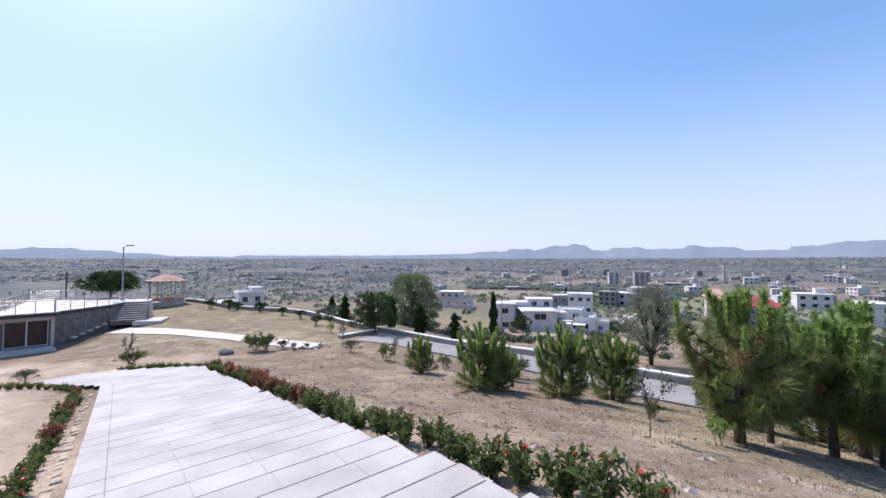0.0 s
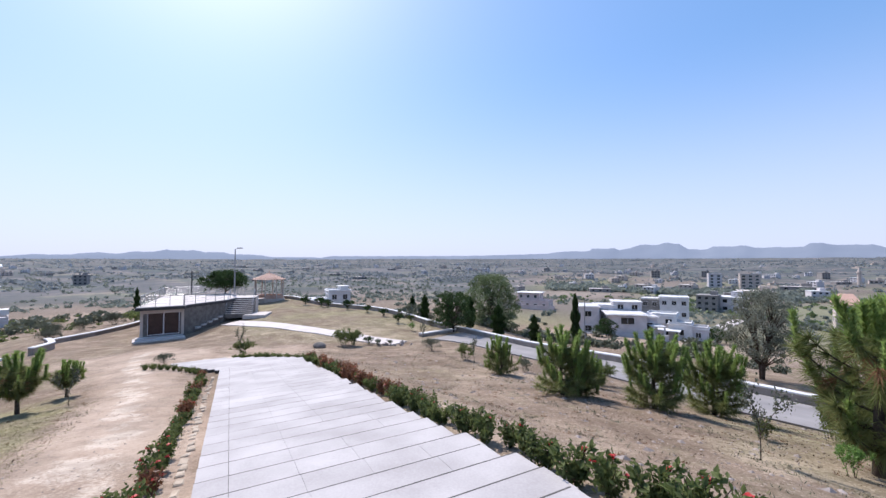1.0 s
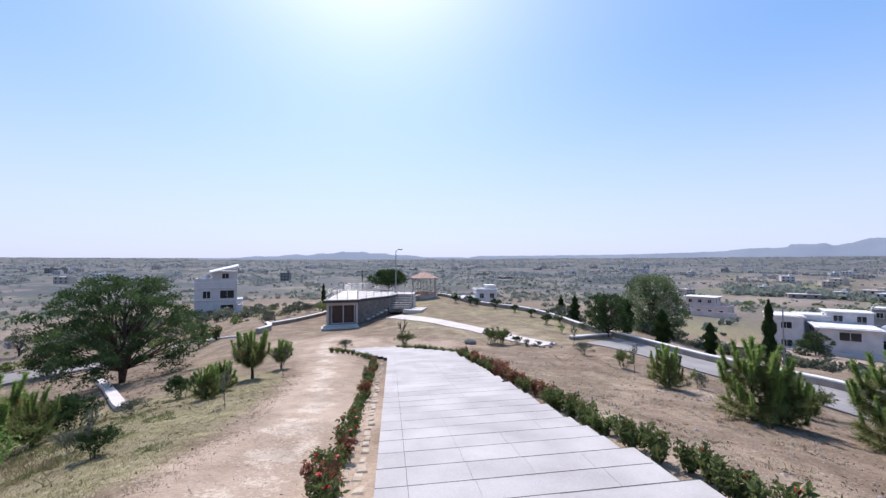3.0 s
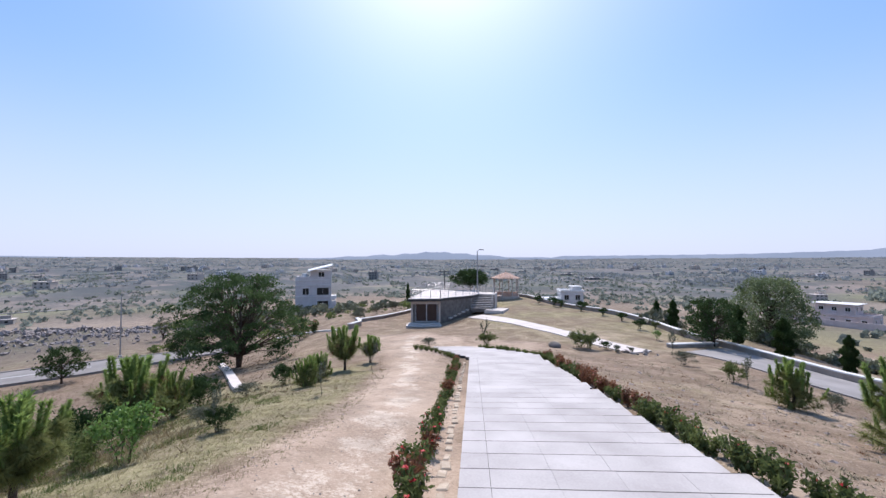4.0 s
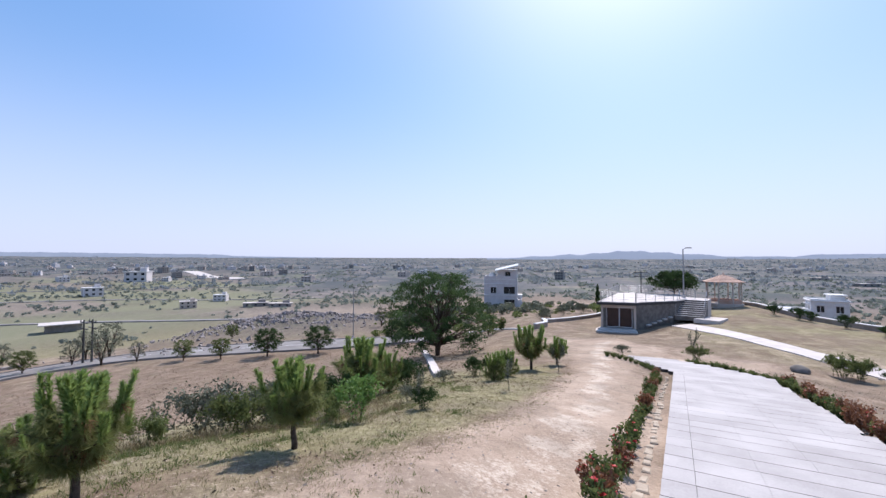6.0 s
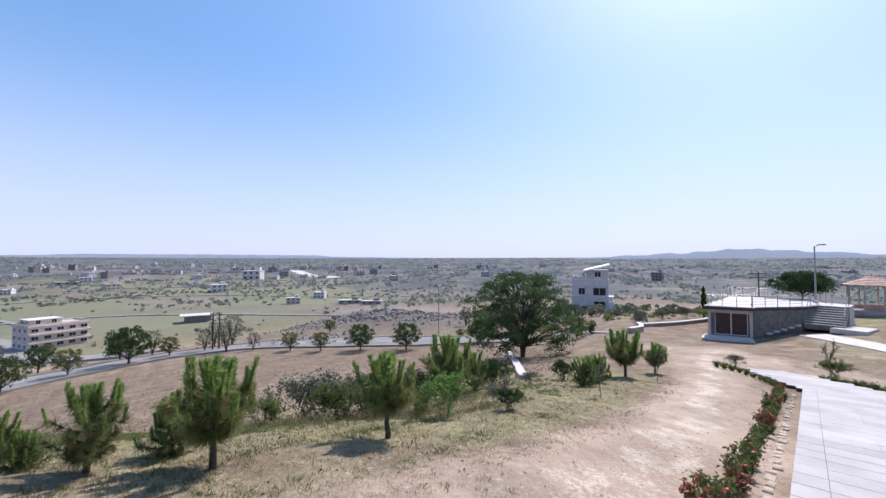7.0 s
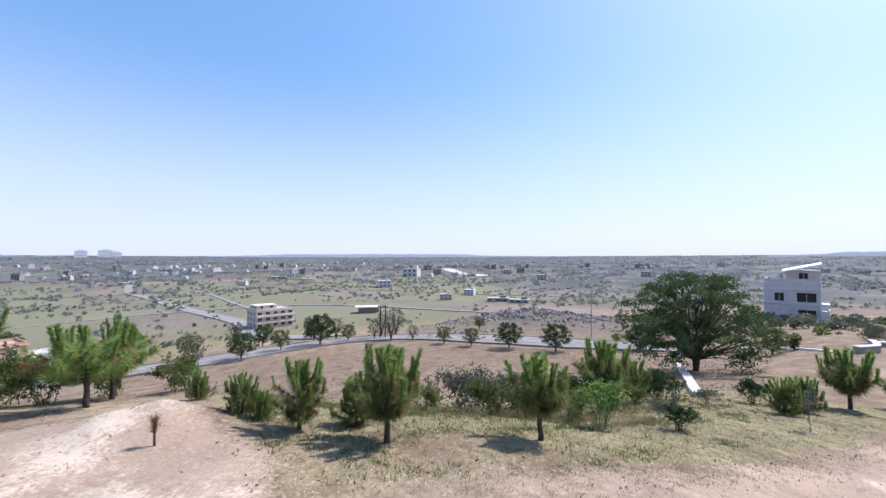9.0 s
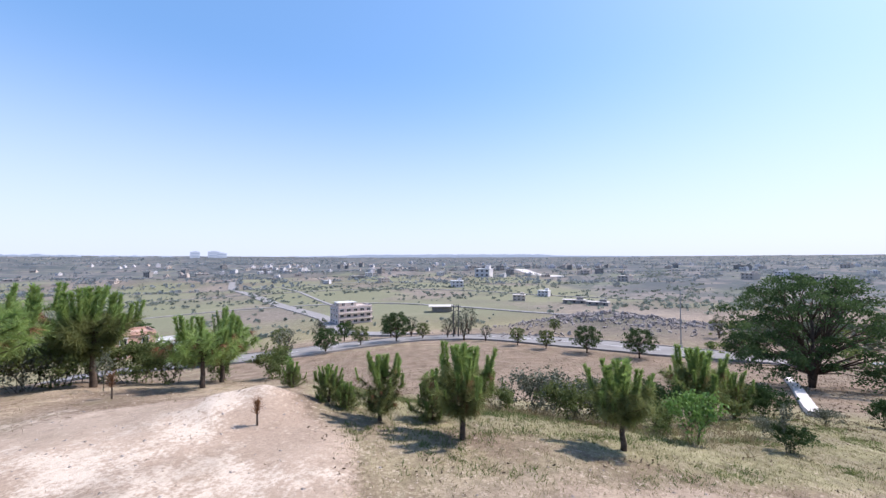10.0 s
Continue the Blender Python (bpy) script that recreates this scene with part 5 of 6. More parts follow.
def bands():
    for n, az0, az1, r0, r1 in ((34, -52, 2, 330, 650), (70, -50, 12, 600, 1700), (18, 14, 60, 420, 1500), (34, 94, 168, 420, 900), (55, 82, 140, 500, 1250), (60, 96, 168, 700, 1500), (14, 66, 96, 430, 1300), (75, 66, 150, 650, 1600), (30, 14, 60, 600, 1600)):
        for i in range(n):
            yield rh.uniform(az0, az1), r0 * (r1 / r0) ** rh.random(), rh.choice((0, 0, 0, 1, 1, 2, 2, 3, 4)), rh.uniform(0.5, 0.9)


spots = sorted(bands(), key=lambda q: q[1])
for a, r, k, s in spots[:265]:
    far_house(a, r, k, s)
# the farthest streets run together: one mass of small flat-roofed blocks for each colour
for nm, wm, pick in (("distant_town_white", M_LAV, (0, 3)), ("distant_town_cream", M_CREAM, (1, 2, 4))):
    bm = bmesh.new()
    for a, r, k, s in spots[265:]:
        if k in pick:
            w, d, fl = FARS[k][:3]
            x, y = polar(a, r)
            z, ang = ground(x, y), rh.uniform(0, 3.1)
            box(bm, (x, y, z + 1.65 * fl * s - 1), (w * s, d * s, 3.3 * fl * s + 2), ang)
            box(bm, (x, y, z + 3.3 * fl * s + 1.0), (w * s * 0.35, d * s * 0.4, 2.2), ang)
    solid(nm, bm, wm, "far streets of small flat-roofed houses on the plain", "houses", "stuff")
for a, r, k, s in ((102.73, 229.8, 2, 0.5), (99.29, 259.9, 0, 0.55), (95.32, 214.9, 4, 0.55), (92.32, 204.9, 4, 0.5), (111.51, 329.8, 0, 0.8), (-21.9, 240.0, 3, 0.8), (-23.84, 245.3, 0, 1.1), (-26.33, 300.3, 2, 1.2),
                   (-47.31, 240.3, 0, 1.4), (107.60, 519.8, 0, 1.6)):
    far_house(a, r, k, s, rh.uniform(-20, 20))
for a, r, k, s in ((-9.7, 350, 4, 0.8), (-23.0, 306, 4, 1.0), (-29.9, 440, 4, 1.1), (-37.0, 560, 0, 1.1), (-38.0, 600, 2, 1.0), (-39.3, 400, 0, 0.65), (-40.2, 420, 2, 0.7), (-42.0, 316, 0, 1.3), (-43.6, 700, 0, 1.2), (-44.6, 680, 2, 1.1), (-35.6, 640, 1, 1.1)):
    far_house(a, r, k, s, rh.uniform(-15, 15))
for a, r, w, fl, label in ((-22.5, 440, 10, 5, "narrow white five-storey block beyond the villas"), (-25.8, 436, 14, 5, "cream five-storey block with rows of open balconies")):
    t = thing("apartment_block", site(a, r, 8), label, "apartment block")
    block(t, 0, 0, w, 10, 0, 3.0 * fl - 1.0, M_CREAM if w > 10 else M_LAV, M_CONC, fl, 3 if w > 10 else 2, 1, win=(2.2, 1.5), parapet=0.6)
t = thing("minaret", site(-34.5, 590), "slender beige minaret far out on the plain", "minaret")
part("shaft", rod(bmesh.new(), (0, 0, -2), (0, 0, 15), 1.9, 1.5, 10), M_CREAM, t)
part("balcony", rod(bmesh.new(), (0, 0, 13.2), (0, 0, 14.2), 2.4, 2.4, 10), M_CREAM, t)
part("cap", rod(bmesh.new(), (0, 0, 15), (0, 0, 19), 1.6, 0.1, 10), M_CREAM, t)
for az, w, hh in ((145.4, 60, 98), (143.4, 75, 102), (142.6, 70, 90)):
    t = thing("tower_block", pose(*polar(az, 3300), -34, 0, 0, az), "hazy pale tower block far off on the horizon", "tower block", "tower blocks on the horizon")
    part("wall", box(bmesh.new(), (0, 0, hh / 2), (w, 40, hh)), M_TOWER, t)
    for k in range(5):
        # the bands take the hills' glowing haze colour
        part("floor_band", box(bmesh.new(), (0, -20.5, hh * (k + 0.5) / 5), (w * 0.8, 3, hh * 0.05)), M_HILL, t)
    part("roof", box(bmesh.new(), (0, 0, hh + 2), (w * 0.5, 20, 6)), M_TOWER, t)
# ---------------------------------------------------------------- trees and shrubs, set out one by one
PINES = {"a": lambda: pine(1, 2.0, 0.95, 0.32, 0.85, dead=0.06, rise=0.38, whorls=7), "b": lambda: pine(2, 2.0, 0.95, 0.16, dead=0.12), "c": lambda: pine(3, 2.0, 0.9, 0.40, 0.85, rise=0.34, whorls=7), "d": lambda: pine(4, 1.8, 1.0, 0.05, 0.85, lowest=0.95, rise=0.26, whorls=8),
         "e": lambda: pine(5, 2.0, 1.4, 0.38, 0.3, dead=0.12, light=True, rise=0.26, whorls=7)}
for key, x, y, s in (("b", 6.14, 8.56, 1.36), ("a", 7.37, 9.32, 0.9), ("a", 8.56, 9.11, 1.28), ("b", 9.97, 9.83, 1.58), ("d", 8.64, 11.94, 1.1), ("d", 10.74, 11.76, 1.25), ("a", 9.2, 8.7, 1.0), ("d", 13.04, 12.4, 1.35),
                     ("d", 1.20, 12.97, 0.98), ("d", 3.73, 12.68, 1.05), ("d", 6.01, 14.51, 1.1), ("d", -0.92, 17.60, 0.78), ("d", 2.58, 16.77, 0.6), ("d", 1.78, 13.26, 0.7),
                     ("a", -15.97, 10.08, 0.859), ("d", -13.17, 6.74, 0.5), ("d", -14.13, 7.77, 0.52), ("a", -16.93, 12.16, 0.588),
                     ("c", -5.95, -0.06, 0.54), ("a", -4.84, -2.04, 0.54), ("b", -4.75, -3.29, 0.42), ("d", -5.40, -2.76, 0.36), ("d", -4.95, -4.36, 0.29), ("d", -5.83, -5.96, 0.24),
                     ("e", -6.25, -8.51, 0.66), ("e", -5.04, -7.47, 0.62), ("c", -4.37, -9.77, 0.86), ("e", -3.28, -11.59, 0.95), ("e", -2.46, -9.09, 0.8), ("a", -12.41, 1.83, 0.86), ("b", -13.7, 2.95, 0.6),
                     ("d", -4.91, -3.97, 0.2)):
    plant("pine_" + key, PINES[key], x, y, s)

BUSH = {"dark": lambda: broadleaf("bush", 11, 1.5, 1.9, "dense dark green bush on dry ground", M_LEAF, 0.075, 4600, 8, 0.12, 3, category="bush", trunk=0.02, clump=0.24),
        "mid": lambda: broadleaf("bush", 12, 1.4, 1.7, "green leafy bush on the slope", M_LEAF2, 0.066, 4200, 8, 0.12, 3, category="bush", trunk=0.02, clump=0.24),
        "light": lambda: broadleaf("bush", 13, 1.3, 1.1, "fresh light green leafy sapling bush", M_LEAF3, 0.07, 1700, 5, 0.14, 3, category="bush", trunk=0.016),
        "grey": lambda: broadleaf("bush", 14, 1.2, 1.6, "grey-green scrub bush on dry ground", M_LEAF4, 0.06, 2600, 7, 0.12, 3, category="bush", trunk=0.018),
        "thin": lambda: broadleaf("bush", 15, 1.6, 0.9, "thin young sapling with sparse leaves", M_LEAF4, 0.06, 480, 1, 0.5, 2, category="sapling", trunk=0.008)}
# behind the near pines, down the slope
for key, x, y, s in (("mid", -8.46, -1.06, 0.72), ("grey", -9.27, -0.96, 1.05), ("grey", -10.04, -1.96, 1.25), ("mid", -10.68, -0.45, 1.), ("grey", -8.88, -0.25, 0.8), ("light", -9.48, 0.15, 0.6), ("mid", -8.02, -2.36, 0.5), ("mid", -8.49, 0.65, 0.6), ("dark", -11.28, 0.86, 0.9), ("mid", -12.09, 1.86, 0.95),
                     ("light", -7.64, 1.05, 0.8), ("dark", -14.3, 3.8, 0.75), ("grey", -9.62, 2.57, 0.42), ("dark", -8.22, 2.53, 0.36), ("dark", -15.35, 6.99, 0.62), ("grey", -13.73, 4.98, 0.5),
                     ("dark", -15.6, 3.5, 0.8), ("dark", -18.2, 4.5, 0.75), ("grey", -7.40, -3.44, 0.5), ("mid", -6.80, -3.15, 0.4), ("mid", -7.25, -7.95, 0.75), ("light", -7.75, -8.24, 0.6),
                     ("mid", -5.47, -10.26, 0.95), ("mid", -5.08, -11.07, 0.9), ("grey", -3.47, -10.28, 0.8), ("mid", -5.56, -9.26, 0.8), ("mid", -4.07, -10.58, 1.0), ("mid", -6.76, -9.35, 0.75), ("mid", -2.87, -10.29, 0.9), ("thin", -4.16, -8.98, 0.55), ("thin", -8.17, 2.42, 0.6), ("thin", -10.56, 5.89, 0.719), ("thin", -14.97, 10.85, 0.923),
                     ("grey", -39.48, 26.53, 1.099), ("grey", -42.02, 28.55, 1.5), ("grey", -44.53, 32.95, 1.2), ("grey", -45.53, 36.95, 1.5), ("dark", -45.02, 42.48, 1.6)):
    plant("bush_" + key, BUSH[key], x, y, s, sink=0.12 * s)
# along the slope below the hedge and the lawn edge
for key, x, y, s in (("grey", -5.73, 24.76, 0.75), ("mid", -3.12, 21.53, 0.72), ("mid", 3.27, 18.28, 0.75), ("grey", 0.06, 19.24, 0.6), ("mid", -12.25, 25.8, 0.95), ("mid", -11.6, 26.05, 0.9), ("grey", -12.2, 26.4, 0.85), ("dark", -10.89, 27.06, 0.42), ("grey", -9.99, 26.57, 0.46), ("grey", -9.2, 26.9, 0.36),
                     ("mid", -16.44, 21.20, 0.762), ("grey", -18.18, 17.52, 0.614), ("thin", 3.92, 7.75, 0.9), ("thin", -2.46, 20.35, 0.9), ("thin", -7.13, 28.03, 1.1), ("thin", -16.75, 21.36, 1.188), ("thin", 5.06, 10.10, 0.5), ("mid", 5.3, 10.4, 0.36),
                     ("mid", 8.82, 13.84, 0.8), ("light", 5.29, 7.90, 0.42), ("dark", -27.7, 46.9, 0.78), ("dark", -25.2, 46.4, 0.9), ("dark", -24.1, 46.1, 0.74), ("dark", -20.7, 44.6, 0.88), ("dark", -17.36, 42.48, 0.6), ("dark", -14.79, 40.74, 0.62), ("dark", -12.1, 37.5, 0.66),
                     ("mid", -11.42, 39.58, 0.58), ("light", -9.57, 33.60, 0.6), ("grey", -8.82, 37.63, 0.6)):
    plant("bush_" + key, BUSH[key], x, y, s)

plant("big", lambda: padtree("tree", 21, 6.6, 8.0, "broad feathery green tree with a low spreading crown", M_FEATHER, 0.15, 112, 260, 0.16, 3, flat=0.32, pad=0.078), -29.28, 10.08)
plant("big2", lambda: padtree("tree", 22, 3.9, 4.2, "small leafy green tree beside the kerb", M_LEAF2, 0.17, 60, 90, 0.2, 2), -38.37, 18.97, 0.55)
plant("wall", lambda: padtree("tree", 23, 4.2, 4.4, "round dark green tree beside the boundary wall", M_LEAF, 0.17, 80, 110, 0.2, 2), *polar(10.0, 35.7), 0.86)
plant("lgt", lambda: padtree("tree", 24, 6.4, 6.4, "tall light green tree beyond the boundary wall", M_PALE, 0.18, 110, 170, 0.12, 2), -3.96, 47.15)
plant("greyt", lambda: padtree("tree", 25, 5.3, 3.7, "sparse grey-leaved tree with two dark trunks", M_GREYLEAF, 0.12, 84, 150, 0.28, 2, flat=0.75), 13.5, 26.7)
plant("terr", lambda: padtree("tree", 26, 3.4, 5.4, "flat-topped dark green tree beside the roof terrace", M_LEAF, 0.2, 100, 110, 0.36, 1), *polar(40.14, 57.0), 0.9, z=-4.07)
for az, r, hh, w in ((14.13, 43.6, 2.6, 0.9), (7.64, 38.6, 2.9, 0.95), (3.66, 36.4, 2.7, 1.2), (-1.32, 34.2, 2.4, 0.8), (-6.80, 31.8, 4.2, 0.65), (15.92, 46.5, 2.2, 0.8), (10.53, 39.6, 3.0, 0.9)):
    plant("cyp", lambda: cypress(31, 3.0, 1.0), *polar(az, r), w, tall=hh / 3.0 / w)

x, y = polar(49.05, 75.0)
plant("cyp", None, x, y, 0.7, tall=(-3.94 - ground(x, y)) / 2.1)
plant("pine_c", None, *polar(143.2, 13.4), 0.36, tall=2.5)
plant("wall", None, *polar(-10.50, 93.3), 0.95)
plant("wall", None, *polar(151.14, 128.0), 1.9)

# trees along the road
RT = {"a": lambda: padtree("tree", 41, 3.3, 3.4, "small round-headed tree beside the road", M_LEAF, 0.17, 60, 70, 0.3, 1, group="trees along the road"),
      "b": lambda: padtree("tree", 42, 3.2, 3.0, "small leafy tree beside the road", M_LEAF2, 0.16, 55, 60, 0.32, 1, group="trees along the road"),
      "c": lambda: padtree("tree", 43, 4.0, 3.0, "sparse grey-green tree beside the road", M_LEAF4, 0.14, 45, 45, 0.3, 2, group="trees along the road")}
for key, x, y, s in (("a", -50.18, 2.17, 1.02), ("a", -51.38, -3.50, 1.0), ("b", -52.37, -8.49, 0.75), ("b", -53.69, -12.52, 0.75), ("c", -55.92, -17.71, 0.6), ("c", -56.06, -21.13, 0.95), ("c", -58.52, -24.84, 0.75), ("a", -52.08, -30.49, 1.35),
                     ("b", -56.05, -28.05, 0.8), ("b", -47.71, -33.84, 0.9), ("a", -42.03, -35.30, 1.0), ("c", -37.95, -38.14, 0.95), ("a", -33.42, -44.28, 1.1), ("b", -29.27, -49.82, 1.0), ("c", -64.78, -23.57, 1.2), ("c", -67.03, -26.99, 1.0), ("b", -62.15, -37.49, 1.1), ("a", -56.71, -43.55, 1.0),
                     ("c", -53.23, -45.58, 1.1), ("b", -48.27, -49.63, 1.0), ("c", -60.60, -32.51, 0.9), ("b", -110.61, -83.00, 0.9), ("b", -69.88, -9.84, 0.7), ("c", -71.89, 14.03, 0.9), ("a", -51.90, 12.00, 1.0)):
    plant("rt_" + key, RT[key], x, y, s)
for az, r, s in ((-21.76, 122.3, 1.1), (-22.65, 125.3, 1.2), (-23.55, 128.3, 1.0), (-9.61, 90.3, 0.8)):
    plant("rt_a", RT["a"], *polar(az, r), s)


# ---------------------------------------------------------------- scrub, woods and rubble of the plain
def far_trees(name, spots, rng, sizes, per, material, label, leaf=0.55):
    """Many far trees as loose clumps of facets, too many and too small to tell apart."""
    z = height(spots[:, 0], spots[:, 1])
    b = np.repeat(np.concatenate([spots, z[:, None]], 1), per, 0)
    s = np.repeat(sizes, per)[:, None]
    o = unit(rng.normal(size=b.shape)) * rng.rand(len(b), 1) ** 0.4 * (0.62, 0.62, 0.34)
    c = b + (o + (0, 0, 0.30)) * s
    return solid(name, poly_mesh(name, leaves(rng, c, leaf * s, 0.2, 0.8), material), material, label, "trees", "stuff")


rng = np.random.RandomState(77)


def scatter(n, r0, r1, az0, az1, clumpy=0.5):
    az = az0 + (az1 - az0) * rng.rand(n)
    r = r0 * (r1 / r0) ** rng.rand(n)
    x, y = -np.sin(np.radians(az)) * r, np.cos(np.radians(az)) * r
    k = np.sin(x * 0.021 + 1.7 * np.sin(y * 0.013)) * np.sin(y * 0.024 + 1.3 * np.sin(x * 0.017)) + 0.5 * np.sin(x * 0.06 + y * 0.045)
    keep = k > rng.rand(n) * 1.6 - 1.0 + clumpy * 0.4
    return np.stack([x, y], 1)[keep]


def belts(n, r0, r1, a0, a1, length):
    """Rows of trees along the field edges."""
    c = scatter(n, r0, r1, a0, a1, -0.6)
    out = []
    for p in c:
        k = rng.randint(6, 22)
        ang = math.radians(-28 + 90 * (rng.rand() < 0.35)) + rng.normal() * 0.12
        f = (rng.rand(k) - 0.5) * length * (0.5 + rng.rand())
        out.append(p + np.stack([np.cos(ang) * f, np.sin(ang) * f], 1) + rng.normal(size=(k, 2)) * 0.03 * length)
    return np.concatenate(out)


for name, n, r0, r1, a0, a1, s0, s1, per, cl, label in (
        ("scrub_near", 330, 66, 150, 34, 76, 1.0, 2.8, 110, 0.2, "scattered dark scrub on the spur beyond the kiosk"),
        ("scrub_olive", 420, 58, 150, 36, 80, 0.5, 1.6, 80, -0.2, "olive scrub bushes on the brown spur beyond the kiosk"),
        ("scrub_slope", 240, 44, 170, -58, 16, 1.0, 2.8, 110, 0.2, "scattered trees and scrub below the boundary wall"),
        ("woods_belt", 900, 350, 440, -33, -3, 3.0, 5.6, 14, -3, "dense belt of dark trees beyond the villas"),
        ("garden_trees", 170, 205, 340, -36, -4, 1.6, 3.6, 22, 0.2, "light green garden trees behind the villas"),
        ("trees_town", 700, 130, 560, -60, 30, 1.5, 3.6, 18, 0.3, "scattered dark trees among the houses of the plain"),
        ("belts_valley", 190, 210, 950, 10, 92, 1.0, 2.4, 12, 85, "rows of dark trees along the field edges of the valley"),
        ("trees_valley", 300, 150, 700, 20, 84, 0.9, 2.2, 14, 0.6, "scattered dark trees over the valley"),
        ("belts_estate", 190, 260, 800, 92, 172, 1.2, 2.6, 12, 70, "rows of small trees between the plots of the plain"),
        ("trees_estate", 800, 130, 660, 84, 172, 1.0, 2.5, 14, 0.9, "scattered small trees on the green plain"),
        ("belts_near", 260, 190, 640, -64, 90, 1.2, 2.8, 12, 95, "rows of trees along the field edges"),
        ("trees_far", 1150, 420, 1700, -70, 172, 2.0, 4.8, 10, 110, "far belts of dark trees across the plain"),
        ("trees_horizon", 900, 1300, 4600, -72, 172, 5.0, 10.0, 7, 320, "far woods on the horizon")):
    sp = scatter(n, r0, r1, a0, a1, cl) if cl < 10 else belts(n, r0, r1, a0, a1, cl)
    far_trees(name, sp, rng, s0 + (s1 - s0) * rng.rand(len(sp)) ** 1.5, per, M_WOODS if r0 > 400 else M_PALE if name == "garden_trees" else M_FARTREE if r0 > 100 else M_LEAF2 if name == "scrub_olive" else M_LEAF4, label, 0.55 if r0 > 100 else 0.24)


def rubble(name, n, cx, cy, sx, sy, s0, s1, label, material, category="rubble"):
    """Heaped stones and spoil, each a small irregular lump."""
    out = []
    ico = bmesh.new()
    bmesh.ops.create_icosphere(ico, subdivisions=1, radius=1.0)
    v0 = np.array([v.co[:] for v in ico.verts])
    f0 = np.array([[v.index for v in f.verts] for f in ico.faces])
    ico.free()
    for k in range(n):
        x, y = rng.normal(cx, sx), rng.normal(cy, sy)
        s = s0 + (s1 - s0) * rng.rand() ** 3
        v = v0 * (1 + 0.35 * rng.normal(size=(len(v0), 1))) * s * (1, 0.8, 0.6) @ np.array(Euler((rng.rand() * 6, 0, rng.rand() * 6)).to_matrix())
        out.append(v[f0] + (x, y, ground(x, y) + s * 0.2))
    return solid(name, poly_mesh(name, np.concatenate(out), material), material, label, category, "stuff")


rubble("rubble_heap", 3400, -85, -1, 4.5, 9.5, 0.08, 0.45, "heaps of grey rubble and spoil beyond the road", M_SPOIL)
rubble("rubble_verge", 160, -64, -14, 3, 6, 0.12, 0.5, "loose stones beside the road", M_ROCK)
rubble("stone_patch", 40, -9.6, 27.6, 0.9, 0.5, 0.05, 0.22, "pale stones by the end of the footpath", M_ROCK, "stones")
bm = bmesh.new()
bmesh.ops.create_icosphere(bm, subdivisions=3, radius=0.42)
for v in bm.verts:
    v.co = v.co * (1 + 0.18 * noise.noise(v.co * 2.3)) * 1.0
    v.co.z *= 0.62
solid("boulder", bm, M_STONE, "rounded brown boulder lying beside the hedge", "boulder", m=pose(-13.37, 24.64, ground(-13.37, 24.64) + 0.12), smooth_=True)
# ---------------------------------------------------------------- hedges, grass and pebbles close by
SHRUBS = [lambda: shrub(51, 0.56, 0.62, M_LEAF2, 2, "green leafy shrub with red flower heads"), lambda: shrub(52, 0.5, 0.6, M_LEAF2, 1, "green leafy bedding shrub"),
          lambda: shrub(53, 0.6, 0.6, M_LEAF5, 2, "reddish leafy bedding shrub"), lambda: shrub(54, 0.45, 0.55, M_LEAF2, 0, "dark green bedding shrub"), lambda: shrub(55, 0.6, 0.55, M_LEAF2, 3, "tall green shrub full of red flowers")]
rs = random.Random(9)
u = 1.6
while u < 20.6:
    k = rs.choice((1, 1, 2, 1, 3, 0, 2)) if u > 6 else rs.choice((1, 0, 1, 4, 1))
    w = 3.78 + rs.uniform(-.12, .12) - 0.03 * max(0, u - 19) ** 1.3
    plant("shrub%d" % k, SHRUBS[k], *from_uw(u, w), rs.uniform(0.7, 1.0) * (0.96 if u < 6 else 0.9))
    u += rs.uniform(0.28, 0.42) + (0.20 * rs.random() if u < 6 else 0)
for f in np.linspace(0, 1, 15):
    plant("shrub3", SHRUBS[3], *from_uw(20.8 + 4.6 * f, 3.75 - 0.4 * (4.6 * f) ** 1.35 + rs.uniform(-.1, .1)), rs.uniform(0.6, 0.85))
plant("shrub4", SHRUBS[4], *from_uw(3.7, -1.2), 0.6)
plant("shrub4", SHRUBS[4], -39.3, 21.0, 2.2)
u = 4.0
while u < 19.6:
    k = rs.choice((4, 4, 4, 1, 2, 0)) if u < 9 else rs.choice((0, 1, 1, 3, 2))
    plant("shrub%d" % k, SHRUBS[k], *from_uw(u, -0.76 + 0.1 * max(0.0, 5.6 - u) / 1.6 + rs.uniform(-.08, .08)), rs.uniform(0.62, 0.85) * (1.0 if u < 7 else 0.84))
    u += rs.uniform(0.32, 0.66)
for f in np.linspace(0, 1, 12):
    plant("shrub3", SHRUBS[3], *from_uw(20.0 + 4.6 * f, -0.8 - 2.7 * f ** 1.6), rs.uniform(0.45, 0.7))


def cover_spots(n, r0, r1, az0, az1, want):
    """Spots of the plan where the ground cover suits."""
    az, r = az0 + (az1 - az0) * rng.rand(n), r0 + (r1 - r0) * rng.rand(n) ** 0.7
    x, y = -np.sin(np.radians(az)) * r, np.cos(np.radians(az)) * r
    so, gr, _, _ = cover(x, y)
    uu, ww = to_uw(x, y)
    ok = want(so, gr, rng.rand(n)) & ~((ww > -0.5 - np.maximum(0, uu - 20.5) * 0.5) & (ww < 3.7) & (uu < 25.2))
    return np.stack([x, y], 1)[ok]


